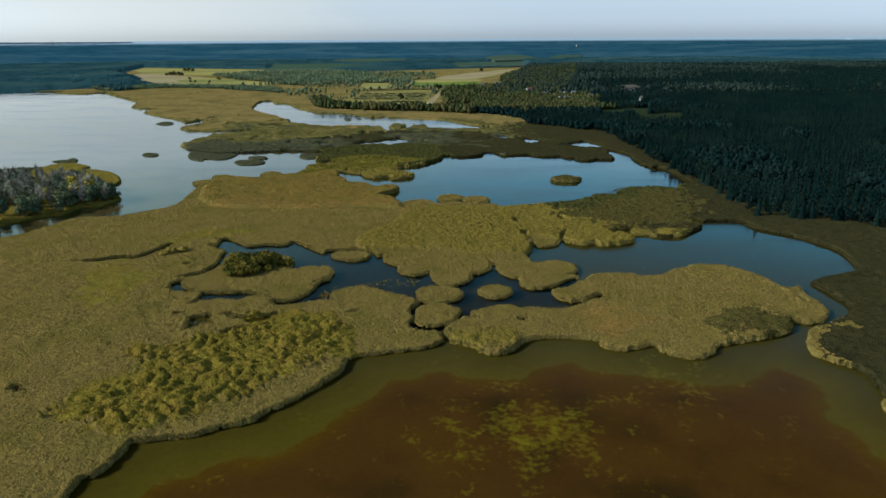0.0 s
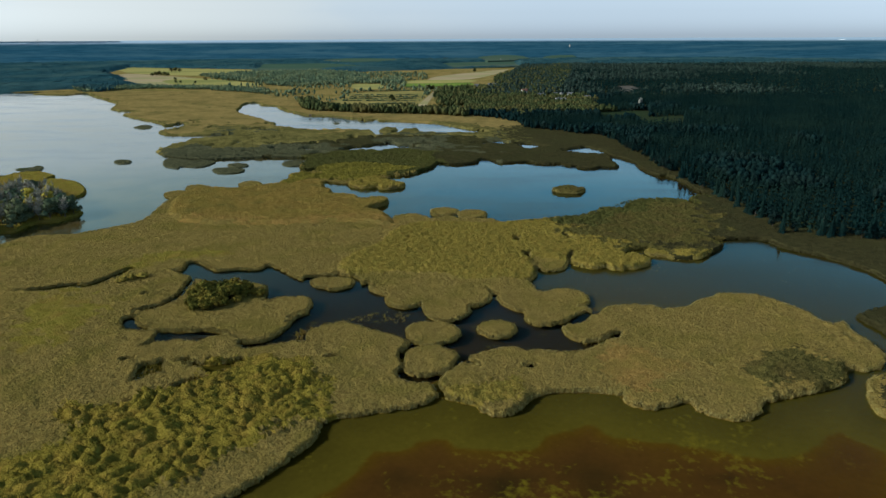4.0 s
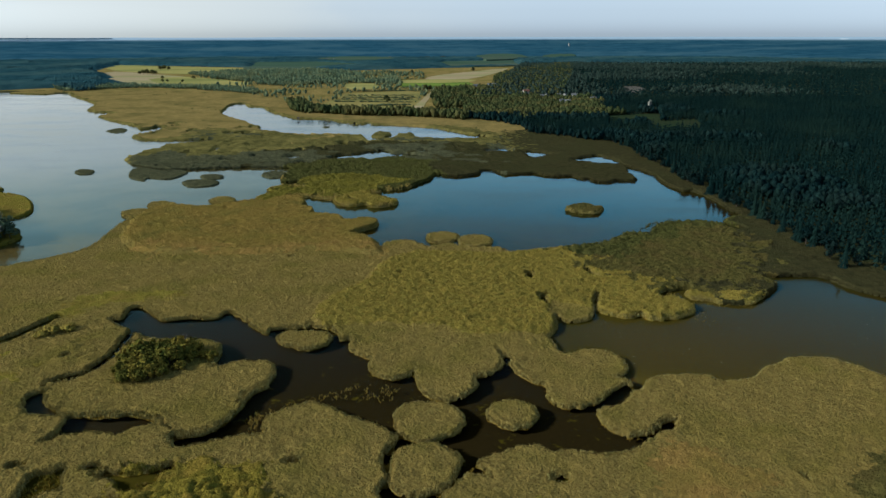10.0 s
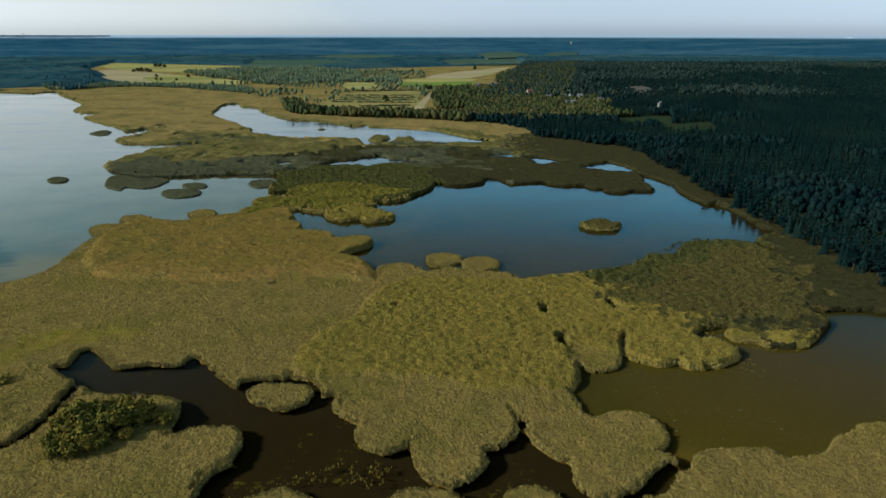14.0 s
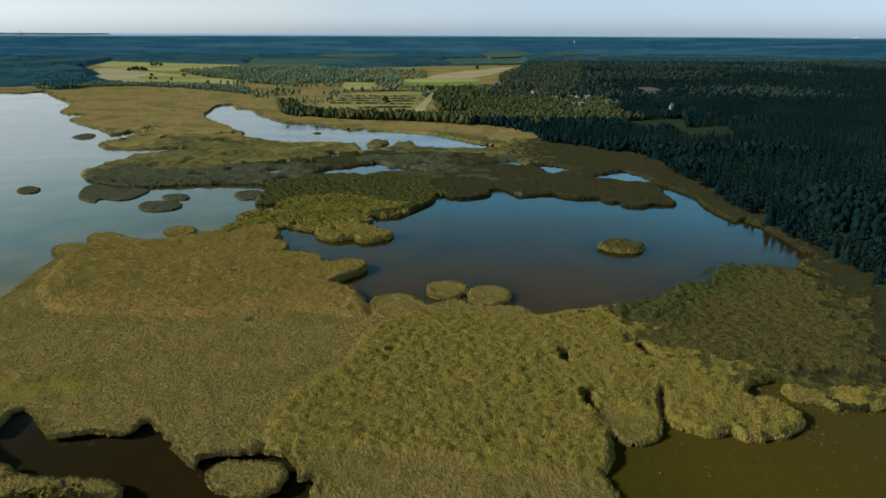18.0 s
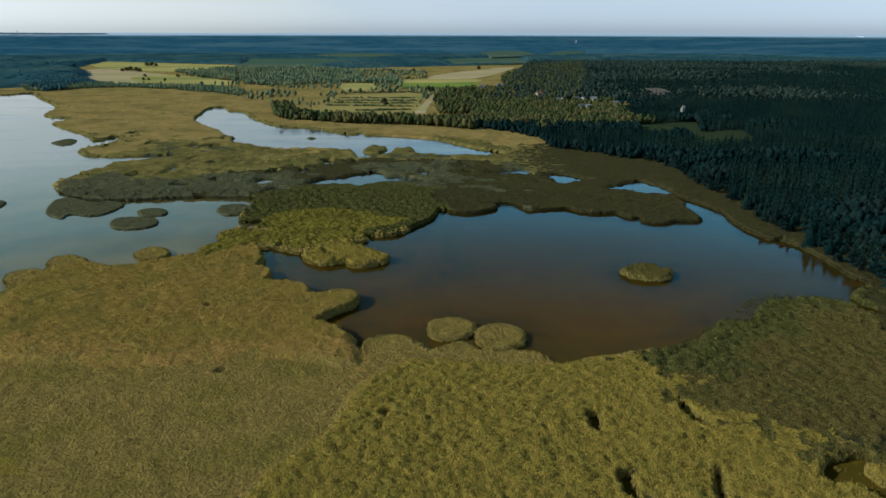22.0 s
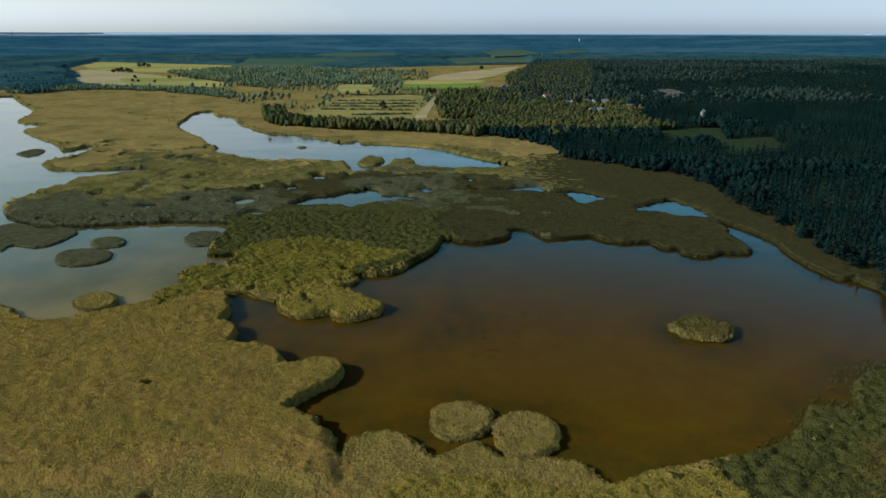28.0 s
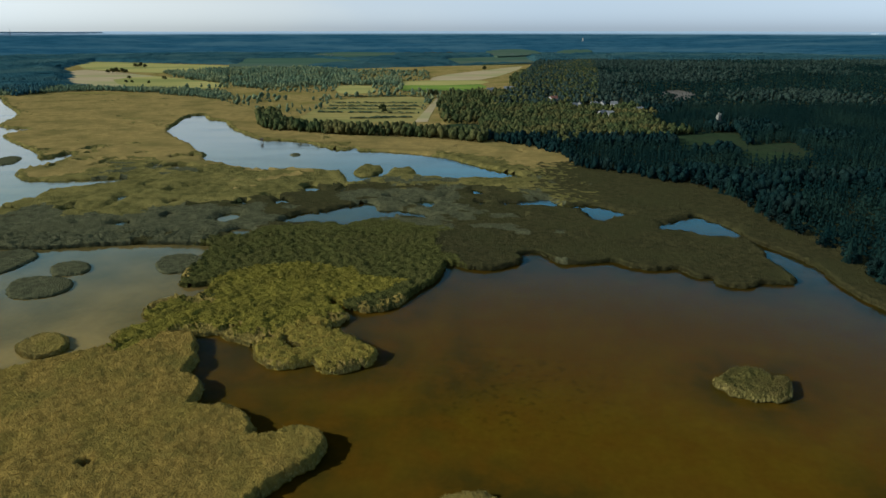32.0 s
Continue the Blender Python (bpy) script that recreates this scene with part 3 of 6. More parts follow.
# ---- the plan, in metres: x to the east, y along the flight ----
WATERS = {
    "south_lake": rounded([(-84, 130.5), (-82, 136), (-81.5, 141.5), (-80, 145), (-67, 147), (-62.5, 149.5), (-52.5, 154), (-50, 158.5), (-44.5, 163), (-38, 172), (-35, 176), (-31.5, 181.5), (-31.5, 187), (-27.5, 191.5), (-13.5, 195.5), (-6, 197.5), (-1.5, 201), (0, 203), (8, 199.5), (18.5, 192), (32.5, 204.5), (53, 204), (54.5, 199), (62, 195.5), (72.5, 199.5), (74, 194), (83, 189.5), (90.5, 193), (94.5, 198.5), (112, 203.5), (123.5, 209), (129.5, 217), (135.5, 216), (143.5, 220.5), (148, 231), (147.5, 243.5), (151.5, 258.5), (156.5, 256), (157.5, 229), (142, 215.5), (130, 208.5), (123, 193.5), (127, 186), (132, 180.5), (129.5, 165.5), (125, 150), (135, 60), (100, -60), (-60, -60), (-68, 60), (-86.5, 123.5)]),
    "east_pond": rounded([(39, 295), (42, 298.5), (44, 303.5), (44.5, 308), (44.5, 311), (45.5, 311), (47, 309), (49.5, 307.5), (54.5, 308), (58, 310.5), (60, 315), (61.5, 321.5), (63, 327.5), (65, 332.5), (66.5, 332), (67, 324), (83.5, 323), (89.5, 331), (94.5, 337), (104.5, 338.5), (101, 332.5), (102.5, 328), (108.5, 326), (112, 323.5), (122, 323), (130, 328.5), (138, 335.5), (142.5, 342), (142.5, 346.5), (140.5, 350.5), (146, 352), (166, 351.5), (172, 337), (183.5, 324), (191.5, 308.5), (192.5, 294.5), (187, 274.5), (181.5, 269), (156.5, 257), (143.5, 250), (138.5, 264), (131.5, 274.5), (126.5, 278), (116, 278.5), (109, 275), (102, 271), (98, 266.5), (93, 265), (87, 264), (83.5, 267.5), (75, 268), (66, 266.5), (63.5, 263), (60.5, 259.5), (57, 261.5), (58.5, 261.5), (58.5, 265.5), (54.5, 267), (58.5, 269), (61, 274), (60, 280.5), (55.5, 284), (48.5, 284.5), (44, 282.5), (41, 285), (40.5, 291.5)]),
    "central_channel": rounded([(-110, 303.5), (-114.5, 313), (-116.5, 321.5), (-113.5, 323.5), (-103, 313.5), (-97.5, 311), (-89, 313.5), (-81, 312), (-76.5, 317.5), (-60, 300), (-57.5, 301.5), (-53, 304), (-44, 304), (-36, 302.5), (-33, 297), (-32, 294), (-29, 295), (-28.5, 288.5), (-25.5, 284), (-20.5, 280), (-21, 275.5), (-19, 271), (-13.5, 267.5), (-8.5, 268.5), (-6, 272.5), (-6, 268.5), (-5, 263.5), (-2.5, 258), (3, 255), (8, 256.5), (12, 261.5), (13, 268), (16, 269), (19.5, 272), (22, 278.5), (21.5, 283.5), (20.5, 288), (22.5, 283.5), (24.5, 280.5), (24.5, 274.5), (27, 268.5), (30.5, 265), (33.5, 263.5), (33, 260), (33, 256), (35.5, 252), (41, 251), (47.5, 254), (50, 257), (53, 259.5), (57.5, 263.5), (59.5, 261.5), (56.5, 257), (53, 251.5), (46.5, 250), (45, 247), (46.5, 241.5), (50, 237.5), (55, 237.5), (58.5, 240.5), (63, 244), (65.5, 244), (63, 239.5), (58.5, 237.5), (50.5, 231), (42, 229.5), (33.5, 231.5), (30, 230.5), (26, 233), (19.5, 232.5), (17, 230.5), (12, 228), (8, 223), (5.5, 229)]),
    "channel_arms": rounded([(-14.5, 256), (-13, 248.5), (-12.5, 243.5), (-9.5, 238), (-9.5, 235.5), (-11.5, 232.5), (-12.5, 227.5), (-11, 222), (-12.5, 217), (-10.5, 212), (-5.5, 210), (-2, 209), (0, 205.5), (0.5, 199), (2, 196), (6, 196), (5, 199), (2.5, 204), (0.5, 210.5), (4, 217.5), (9.5, 225), (13.5, 231), (22, 242.5), (21.5, 249), (4.5, 249), (-10, 253)]),
    "moat": rounded([(-114, 249.5), (-118, 256.5), (-118, 259), (-117, 263), (-118, 267.5), (-113, 272), (-109.5, 274), (-108, 280.5), (-107.5, 288), (-108.5, 299), (-106.5, 302), (-103, 296.5), (-103.5, 290), (-103, 281.5), (-104, 274), (-107.5, 269.5), (-112, 266.5), (-114.5, 264), (-113.5, 260.5), (-108.5, 254.5), (-104, 251.5), (-100.5, 248), (-106.5, 247.5)]),
    "mud_pool": rounded([(-102.5, 235), (-100.5, 238.5), (-100, 242.5), (-101, 246), (-101, 249), (-93, 248.5), (-83.5, 250), (-78, 248), (-74, 244.5), (-76.5, 242.5), (-79.5, 241), (-81.5, 238.5), (-85.5, 238.5), (-89, 239.5), (-93.5, 239), (-97, 238.5), (-98.5, 236)]),
    "west_creek": rounded([(-176, 287.5), (-164.5, 292.5), (-155.5, 296.5), (-148.5, 296.5), (-141, 315), (-138.5, 309.5), (-145.5, 292), (-154.5, 290.5), (-162, 287.5)]),
    "mud_hollow": rounded([(-94.5, 213), (-95.5, 219.5), (-95.5, 223.5), (-92, 225.5), (-90, 228.5), (-88, 226), (-87.5, 222.5), (-84, 217), (-87.5, 217), (-89.5, 214.5), (-91.5, 212)]),
    "mud_hollow_b": rounded([(-81.5, 222.5), (-79.5, 223.5), (-80.5, 227.5), (-78, 225.5), (-74, 224), (-67.5, 226), (-63.5, 228), (-62, 225), (-64.5, 222.5), (-64.5, 218.5), (-68.5, 215.5), (-72.5, 216.5), (-75.5, 220), (-79, 221.5)]),
    "main_pond": rounded([(3, 567), (8, 563), (19.5, 561), (30.5, 567), (34.5, 572.5), (33.5, 581), (43, 583.5), (47, 576), (51.5, 569), (59, 568.5), (70, 570.5), (75.5, 571.5), (80.5, 565), (89, 560.5), (101, 561.5), (105, 552), (112, 550.5), (112, 544.5), (118.5, 540), (126.5, 542.5), (130.5, 545), (139.5, 544), (144, 546), (148.5, 557.5), (148.5, 580.5), (150.5, 599.5), (160.5, 571), (163, 562), (160.5, 541), (164.5, 512), (170, 509.5), (120, 455), (60, 425), (20, 440), (-5, 500), (-2, 545)]),
    "main_pond_b": rounded([(144.5, 546), (152.5, 589.5), (161, 570), (160.5, 536), (159.5, 513), (172, 509), (176, 486), (175, 462.5), (177, 451.5), (161.5, 438.5), (167, 422), (159, 423), (152, 432.5), (142, 435.5), (123, 431), (111, 413), (101, 415.5), (87.5, 401), (68.5, 393), (49.5, 389.5), (37.5, 383), (34.5, 389), (28.5, 393), (13.5, 394.5), (7, 400.5), (-3, 394.5), (-13, 402.5), (-20.5, 402.5), (-25.5, 394), (-30, 405), (-34, 410), (-20, 440), (0, 470), (80, 500)]),
    "far_pond": rounded([(-283, 964), (-293, 1014), (-303, 1070), (-290.5, 1091), (-272.5, 1055), (-248.5, 1036), (-222, 980), (-191, 934), (-172.5, 910), (-151, 904), (-127, 891), (-90.5, 856), (-40.5, 842), (-11.5, 827), (6.5, 810), (31.5, 777), (56.5, 744), (17.5, 739), (-8.5, 741), (-18.5, 748), (-38.5, 752), (-56.5, 730), (-65.5, 730), (-76, 760), (-110, 770), (-136.5, 770), (-151, 778), (-167.5, 789), (-184, 803), (-197, 820), (-197, 832), (-211, 848), (-230, 883), (-249.5, 908)]),
    "blue_pool": rounded([(-88.5, 634), (-87.5, 641), (-85, 648), (-79.5, 653), (-71.5, 654), (-65.5, 659.5), (-56.5, 666), (-47, 675.5), (-41, 667.5), (-38.5, 656.5), (-28.5, 658), (-17, 653), (-8.5, 644), (-13, 641), (-26.5, 645.5), (-30.5, 639.5), (-40.5, 641), (-46, 634), (-56, 628.5), (-71, 633)]),
    "blue_pool_b": rounded([(34.5, 673.5), (47, 676.5), (60, 682), (66, 676.5), (69.5, 665.5), (82, 668), (89, 668), (99, 655), (106, 647.5), (92.5, 641.5), (84.5, 633.5), (80.5, 645), (79, 657.5), (67.5, 662.5), (56, 666.5), (40.5, 667)]),
    "blue_pool_c": rounded([(115, 626.5), (122.5, 632), (132, 640), (140.5, 645), (144.5, 634.5), (149.5, 624), (150, 604), (147.5, 600), (140, 604), (130, 605), (126.5, 611), (122.5, 617), (112.5, 617)]),
    "small_pool": rounded([(-126.5, 640), (-125, 650), (-117, 653), (-114.5, 637), (-119.5, 632)]),
    "small_pool_b": rounded([(-212.5, 781), (-202.5, 789), (-188.5, 781), (-196.5, 772)]),
    "small_pool_c": rounded([(-90.5, 710), (-83.5, 715), (-79.5, 704), (-86, 700)]),
    "small_pool_d": rounded([(17.5, 707), (23, 705), (24.5, 693), (19.5, 695)]),
    "left_lake": rounded([(-758, 1279), (-686, 1256), (-673, 1300), (-619, 1225), (-514.5, 1090), (-478, 998), (-425, 970), (-429.5, 929), (-347, 844), (-325.5, 815), (-311, 835), (-301.5, 804), (-312.5, 770), (-303, 748), (-277, 734), (-212, 743), (-227.5, 725), (-243, 716), (-254.5, 700), (-262, 643), (-255.5, 625), (-237, 604), (-205.5, 589), (-156, 596.5), (-115, 594.5), (-112, 575), (-112, 557), (-110.5, 549), (-109.5, 544.5), (-105, 542), (-97.5, 543.5), (-95, 539), (-96, 531.5), (-100.5, 529.5), (-106.5, 530.5), (-111.5, 525.5), (-112.5, 519), (-110.5, 513), (-105.5, 509), (-108.5, 504.5), (-112.5, 501), (-114.5, 497.5), (-112.5, 493), (-111, 488), (-142.5, 469), (-165.5, 483.5), (-174, 448), (-170, 408), (-171, 393.5), (-178, 383.5), (-196.5, 368), (-217, 362.5), (-235.5, 325), (-300, 300), (-420, 270), (-620, 300), (-900, 500), (-1150, 900), (-1050, 1350)]),
    "pond_west": rounded([(2, 567), (-1.5, 558), (-5, 545.5), (-9.5, 540), (-16.5, 527), (-19.5, 521.5), (-24, 518), (-30.5, 517), (-36.5, 520), (-41.5, 525.5), (-45, 529), (-44.5, 523.5), (-40, 520), (-36, 513.5), (-36.5, 509), (-42, 502), (-47, 502.5), (-40.5, 500), (-34, 497.5), (-29, 491), (-23.5, 485.5), (-22.5, 483.5), (-25, 477), (-34.5, 472), (-40, 474), (-42.5, 477.5), (-47.5, 476), (-53, 475), (-57, 477), (-62, 482), (-63, 488), (-68.5, 492), (-75.5, 495.5), (-78.5, 498.5), (-86, 498), (-93.5, 500.5), (-85.5, 495.5), (-81, 485.5), (-79, 479), (-79, 471.5), (-79, 469.5), (-74, 467), (-71.5, 463), (-70.5, 456.5), (-70, 452.5), (-63.5, 452), (-59, 452.5), (-10, 440), (15, 520)]),
    "pond_west_b": rounded([(-59, 452.5), (-56.5, 450), (-53.5, 447), (-51, 443), (-50.5, 439.5), (-47.5, 439), (-44.5, 440), (-39, 442.5), (-34, 441), (-31.5, 438), (-31, 432.5), (-33, 428), (-37, 424), (-41, 419.5), (-43.5, 415.5), (-43.5, 414), (-38.5, 413.5), (-34, 410), (13.5, 411.5), (13, 440), (-15, 455)]),
    "arm_west": rounded([(-37.5, 269.5), (-47.5, 273), (-47.5, 264.5), (-49.5, 264.5), (-53.5, 260), (-55, 254.5), (-55.5, 248.5), (-58, 243), (-62, 240.5), (-66.5, 239.5), (-69.5, 240), (-68, 235), (-65.5, 232.5), (-62.5, 233), (-56, 235.5), (-50.5, 237.5), (-45, 238), (-43.5, 239.5), (-45, 243), (-44.5, 247), (-41, 250), (-35, 253), (-26.5, 254.5), (-22, 258.5)]),
    "mud_hollow_c": rounded([(-79, 206.5), (-80, 209.5), (-78.5, 213.5), (-74, 214.5), (-69, 215.5), (-70, 212.5), (-74, 210), (-76.5, 207)]),
    "pond_neck": rounded([(148.5, 601), (151.5, 591.5), (149.5, 579), (150.5, 567), (152.5, 555.5), (145, 543.5), (145.5, 550), (146, 563), (145, 573), (150.5, 585.5)]),
    "rush_hollow": rounded([(-55.5, 496.5), (-52.5, 492.5), (-48, 488), (-49.5, 486.5), (-53.5, 490.5)]),
    "bush_water": rounded([(-115, 261.5), (-116.5, 266), (-112.5, 266.5), (-108, 270), (-105, 274.5), (-103.5, 282), (-103.5, 290.5), (-100.5, 294.5), (-92.5, 295), (-85, 294.5), (-77, 293.5), (-71, 289.5), (-69.5, 282.5), (-71, 276.5), (-68.5, 275.5), (-63.5, 278), (-56, 278.5), (-50.5, 276.5), (-49, 270.5), (-50, 264.5), (-54.5, 260), (-55.5, 254.5), (-55.5, 248.5), (-58.5, 243), (-62.5, 240.5), (-67, 240), (-70.5, 242), (-73.5, 245.5), (-76.5, 248), (-83, 250), (-87.5, 249.5), (-92.5, 248.5), (-98.5, 248.5), (-103.5, 250.5), (-109, 254)]),
    "gap_pool": rounded([(40.5, 330), (42, 332.5), (47.5, 333.5), (45.5, 329), (44.5, 325), (45, 319.5), (45, 316), (44.5, 316), (43.5, 320), (41, 324)]),
    "crack_pool": rounded([(40, 356), (43, 356.5), (42.5, 351), (40, 347.5)]),
    "crack_pool_b": rounded([(66.5, 362.5), (68.5, 361.5), (69, 356.5), (71.5, 352), (70, 350), (67, 354.5), (65.5, 357.5)]),
    "small_pool_e": rounded([(-113, 616), (-108, 623), (-99, 619), (-100.5, 610), (-106.5, 608)]),
    "small_pool_f": rounded([(-93, 715), (-88.5, 722), (-83.5, 713), (-88.5, 706)]),
}
for k, (hx, hy, ha, hb) in enumerate([(-35, 227.5, 1.9, 1.2), (30, 220.5, 2, 1), (-101, 226.5, 1.5, 1.2), (-82.5, 226, 1.6, 1.2), (-129.5, 171.5, 2.2, 1.2), (-86.5, 427, 1.5, 1), (-14, 356.5, 1.6, 1)]):
    WATERS["hole_" + "abcdefgh"[k]] = rounded([(hx + ha * math.cos(t), hy + hb * math.sin(t)) for t in np.arange(7) * 0.9])
ISLES = {
    "isle_round": rounded([(14.5, 249), (18, 253.5), (24, 254), (28, 251.5), (28.5, 246.5), (27, 243.5), (21, 241), (16, 244)]),
    "isle_left": rounded([(-275.5, 582), (-275, 592), (-263.5, 588), (-258.5, 576.5), (-266.5, 573)]),
    "isle_twin_low": rounded([(-177.5, 539.5), (-179.5, 549.5), (-171, 553.5), (-156.5, 550), (-152, 539), (-157, 531.5), (-169, 530.5)]),
    "isle_twin_high": rounded([(-173.5, 564), (-171.5, 571), (-161.5, 571), (-155.5, 563.5), (-156.5, 557), (-166.5, 555)]),
    "isle_trio": rounded([(-225, 562.5), (-235.5, 591), (-226.5, 596), (-215.5, 589), (-207, 585.5), (-200, 589.5), (-188, 580.5), (-189, 562), (-196, 555.5), (-209, 559), (-209, 550.5)]),
    "isle_bay": rounded([(-129.5, 568), (-129, 578.5), (-118.5, 582), (-109.5, 572.5), (-111.5, 561), (-121, 557.5)]),
    "isle_shore": rounded([(-142, 489), (-141, 496), (-137, 499), (-130, 497), (-125.5, 491), (-126, 485), (-133.5, 482)]),
    "isle_fardot": rounded([(-128.5, 831), (-124.5, 840), (-118.5, 831), (-121.5, 822)]),
    "isle_farmid": rounded([(-66, 760), (-62.5, 781), (-48.5, 780), (-44.5, 766), (-48.5, 753), (-59, 747)]),
    "isle_far_b": rounded([(-40.5, 760), (-37, 773), (-24, 771), (-20.5, 755), (-31, 749)]),
    "isle_rock": rounded([(78, 466), (78.5, 463.5), (80, 462), (80.5, 459.5), (83, 458.5), (85, 458), (86.5, 456.5), (90.5, 456.5), (92.5, 455.5), (97, 458), (99, 461.5), (101, 466.5), (99.5, 468), (97, 467.5), (96, 470.5), (93.5, 472), (89.5, 472.5), (87, 472.5), (84, 470.5), (80.5, 467.5)]),
    "isle_twin": rounded([(-4.5, 411), (-2, 417), (5, 418.5), (11, 416), (12.5, 410), (8.5, 403), (1.5, 401.5), (-3, 404.5)]),
    "isle_twin_b": rounded([(12, 406.5), (15.5, 411.5), (21.5, 413.5), (27.5, 410.5), (29.5, 404.5), (26.5, 397), (19, 394), (14, 396)]),
    "isle_far": rounded([(-358.5, 803), (-356.5, 824), (-343, 820), (-334, 795), (-341.5, 788)]),
    "isle_edge": rounded([(-182, 457), (-184, 464), (-180, 468.5), (-172.5, 468.5), (-166, 462), (-165, 454.5), (-169.5, 449), (-176, 451)]),
    "isle_d": rounded([(-11, 246), (-9, 252), (-1.5, 254), (6, 251.5), (8.5, 245), (5, 238.5), (-2.5, 235.5), (-8.5, 238.5)]),
    "isle_e": rounded([(-10.5, 225), (-8.5, 232), (-1, 234.5), (5, 231), (7, 226), (3, 218), (-3.5, 214.5), (-9.5, 216.5)]),
    "isle_bush": rounded([(-115, 261.5), (-116.5, 266), (-112.5, 266.5), (-108, 270), (-105, 274.5), (-103.5, 282), (-103.5, 290.5), (-100.5, 294.5), (-92.5, 295), (-85, 294.5), (-77, 293.5), (-71, 289.5), (-69.5, 282.5), (-71, 276.5), (-68.5, 275.5), (-63.5, 278), (-56, 278.5), (-50.5, 276.5), (-49, 270.5), (-50, 264.5), (-54.5, 260), (-55.5, 254.5), (-55.5, 248.5), (-58.5, 243), (-62.5, 240.5), (-67, 240), (-70.5, 242), (-73.5, 245.5), (-76.5, 248), (-83, 250), (-87.5, 249.5), (-92.5, 248.5), (-98.5, 248.5), (-103.5, 250.5), (-109, 254)]),
    "isle_h": rounded([(65.5, 329.5), (68, 332), (74, 333.5), (83.5, 331), (91, 328), (96, 325), (99, 321), (99, 317.5), (94, 312), (89, 310), (83, 308.5), (79.5, 309.5), (77.5, 311.5), (77, 313), (74, 311), (70, 311), (65.5, 313.5), (62.5, 316.5), (62, 319)]),
    "isle_wood": rounded([(-241.5, 367.5), (-230.5, 374), (-228.5, 390), (-219.5, 392.5), (-214.5, 402.5), (-215, 415.5), (-233.5, 436.5), (-246, 447.5), (-259, 466), (-269, 487.5), (-281.5, 501.5), (-292.5, 514), (-292.5, 524.5), (-308.5, 536), (-324.5, 536.5), (-420, 500), (-470, 420), (-440, 330), (-330, 300), (-280, 312)]),
    "isle_wood_b": rounded([(-345.5, 553.5), (-340.5, 563), (-327.5, 565.5), (-319, 555), (-318.5, 543.5), (-332, 541.5)]),
    "isle_wood_tip": rounded([(-290.5, 505.5), (-283.5, 511.5), (-266, 503), (-248.5, 483), (-238, 463), (-240, 450), (-253, 450.5), (-270, 469)]),
    "isle_twin_c": rounded([(-26, 392.5), (-25, 400), (-20.5, 404), (-13, 404.5), (-7.5, 400), (-6, 396), (-12.5, 389.5), (-20, 387.5)]),
    "isle_edge_b": rounded([(-175, 476), (-176, 485), (-170, 487.5), (-164, 484.5), (-160.5, 477), (-164.5, 471), (-170, 472)]),
    "isle_disc": rounded([(-54.5, 296.5), (-51, 300.5), (-44, 300.5), (-37.5, 299), (-35, 295), (-37, 290), (-42.5, 287), (-47, 288.5), (-52.5, 292.5)]),
}
ISLE_KIND = [0, 3, 3, 3, 3, 3, 0, 3, 10, 10, 11, 0, 0, 3, 0, 0, 0, 0, 1, 6, 3, 6, 0, 0, 0]
ISLE_LOOK = {
    "isle_round": ("reed_island", "small round tan reed island in the dark channel"),
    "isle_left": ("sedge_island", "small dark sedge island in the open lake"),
    "isle_twin_low": ("sedge_island", "oval dark sedge island in the grey bay"),
    "isle_twin_high": ("sedge_island", "smaller oval dark sedge island in the grey bay"),
    "isle_trio": ("sedge_island", "clustered dark sedge island off the lake shore"),
    "isle_bay": ("sedge_island", "rounded dark sedge island near the bay's end"),
    "isle_shore": ("reed_island", "low reed island just off the rusty reeds"),
    "isle_fardot": ("sedge_island", "tiny reed islet in the far pond"),
    "isle_farmid": ("sedge_island", "rounded low sedge island at the far pond's edge"),
    "isle_far_b": ("sedge_island", "small low sedge island at the far pond's edge"),
    "isle_rock": ("reed_island", "lone green island with pale rim in the brown pond"),
    "isle_twin": ("reed_island", "round pale reed island at the pond's near shore"),
    "isle_twin_b": ("reed_island", "round pale reed island with a notched rim"),
    "isle_far": ("sedge_island", "narrow dark sedge islet in the open lake"),
    "isle_edge": ("reed_island", "low reed island at the lake's edge"),
    "isle_edge_b": ("reed_island", "small round reed island at the lake's edge"),
    "isle_disc": ("reed_island", "small oval reed island against the channel shore"),
    "isle_d": ("reed_island", "round tan reed island in the dark channel's mouth"),
    "isle_e": ("reed_island", "rounded reed island between two narrow channels"),
    "isle_bush": ("reed_island", "tan reed island carrying a thicket of willows"),
    "isle_h": ("reed_island", "long scalloped cattail island at the pond's shore"),
    "isle_wood": ("reed_island", "dark green sedge ground of the wooded lake island"),
    "isle_wood_b": ("sedge_island", "dark sedge islet behind the wooded island"),
    "isle_wood_tip": ("reed_island", "low yellow-green sedge spit of the wooded island"),
    "isle_twin_c": ("reed_island", "half-round pale reed island against the shore"),
}
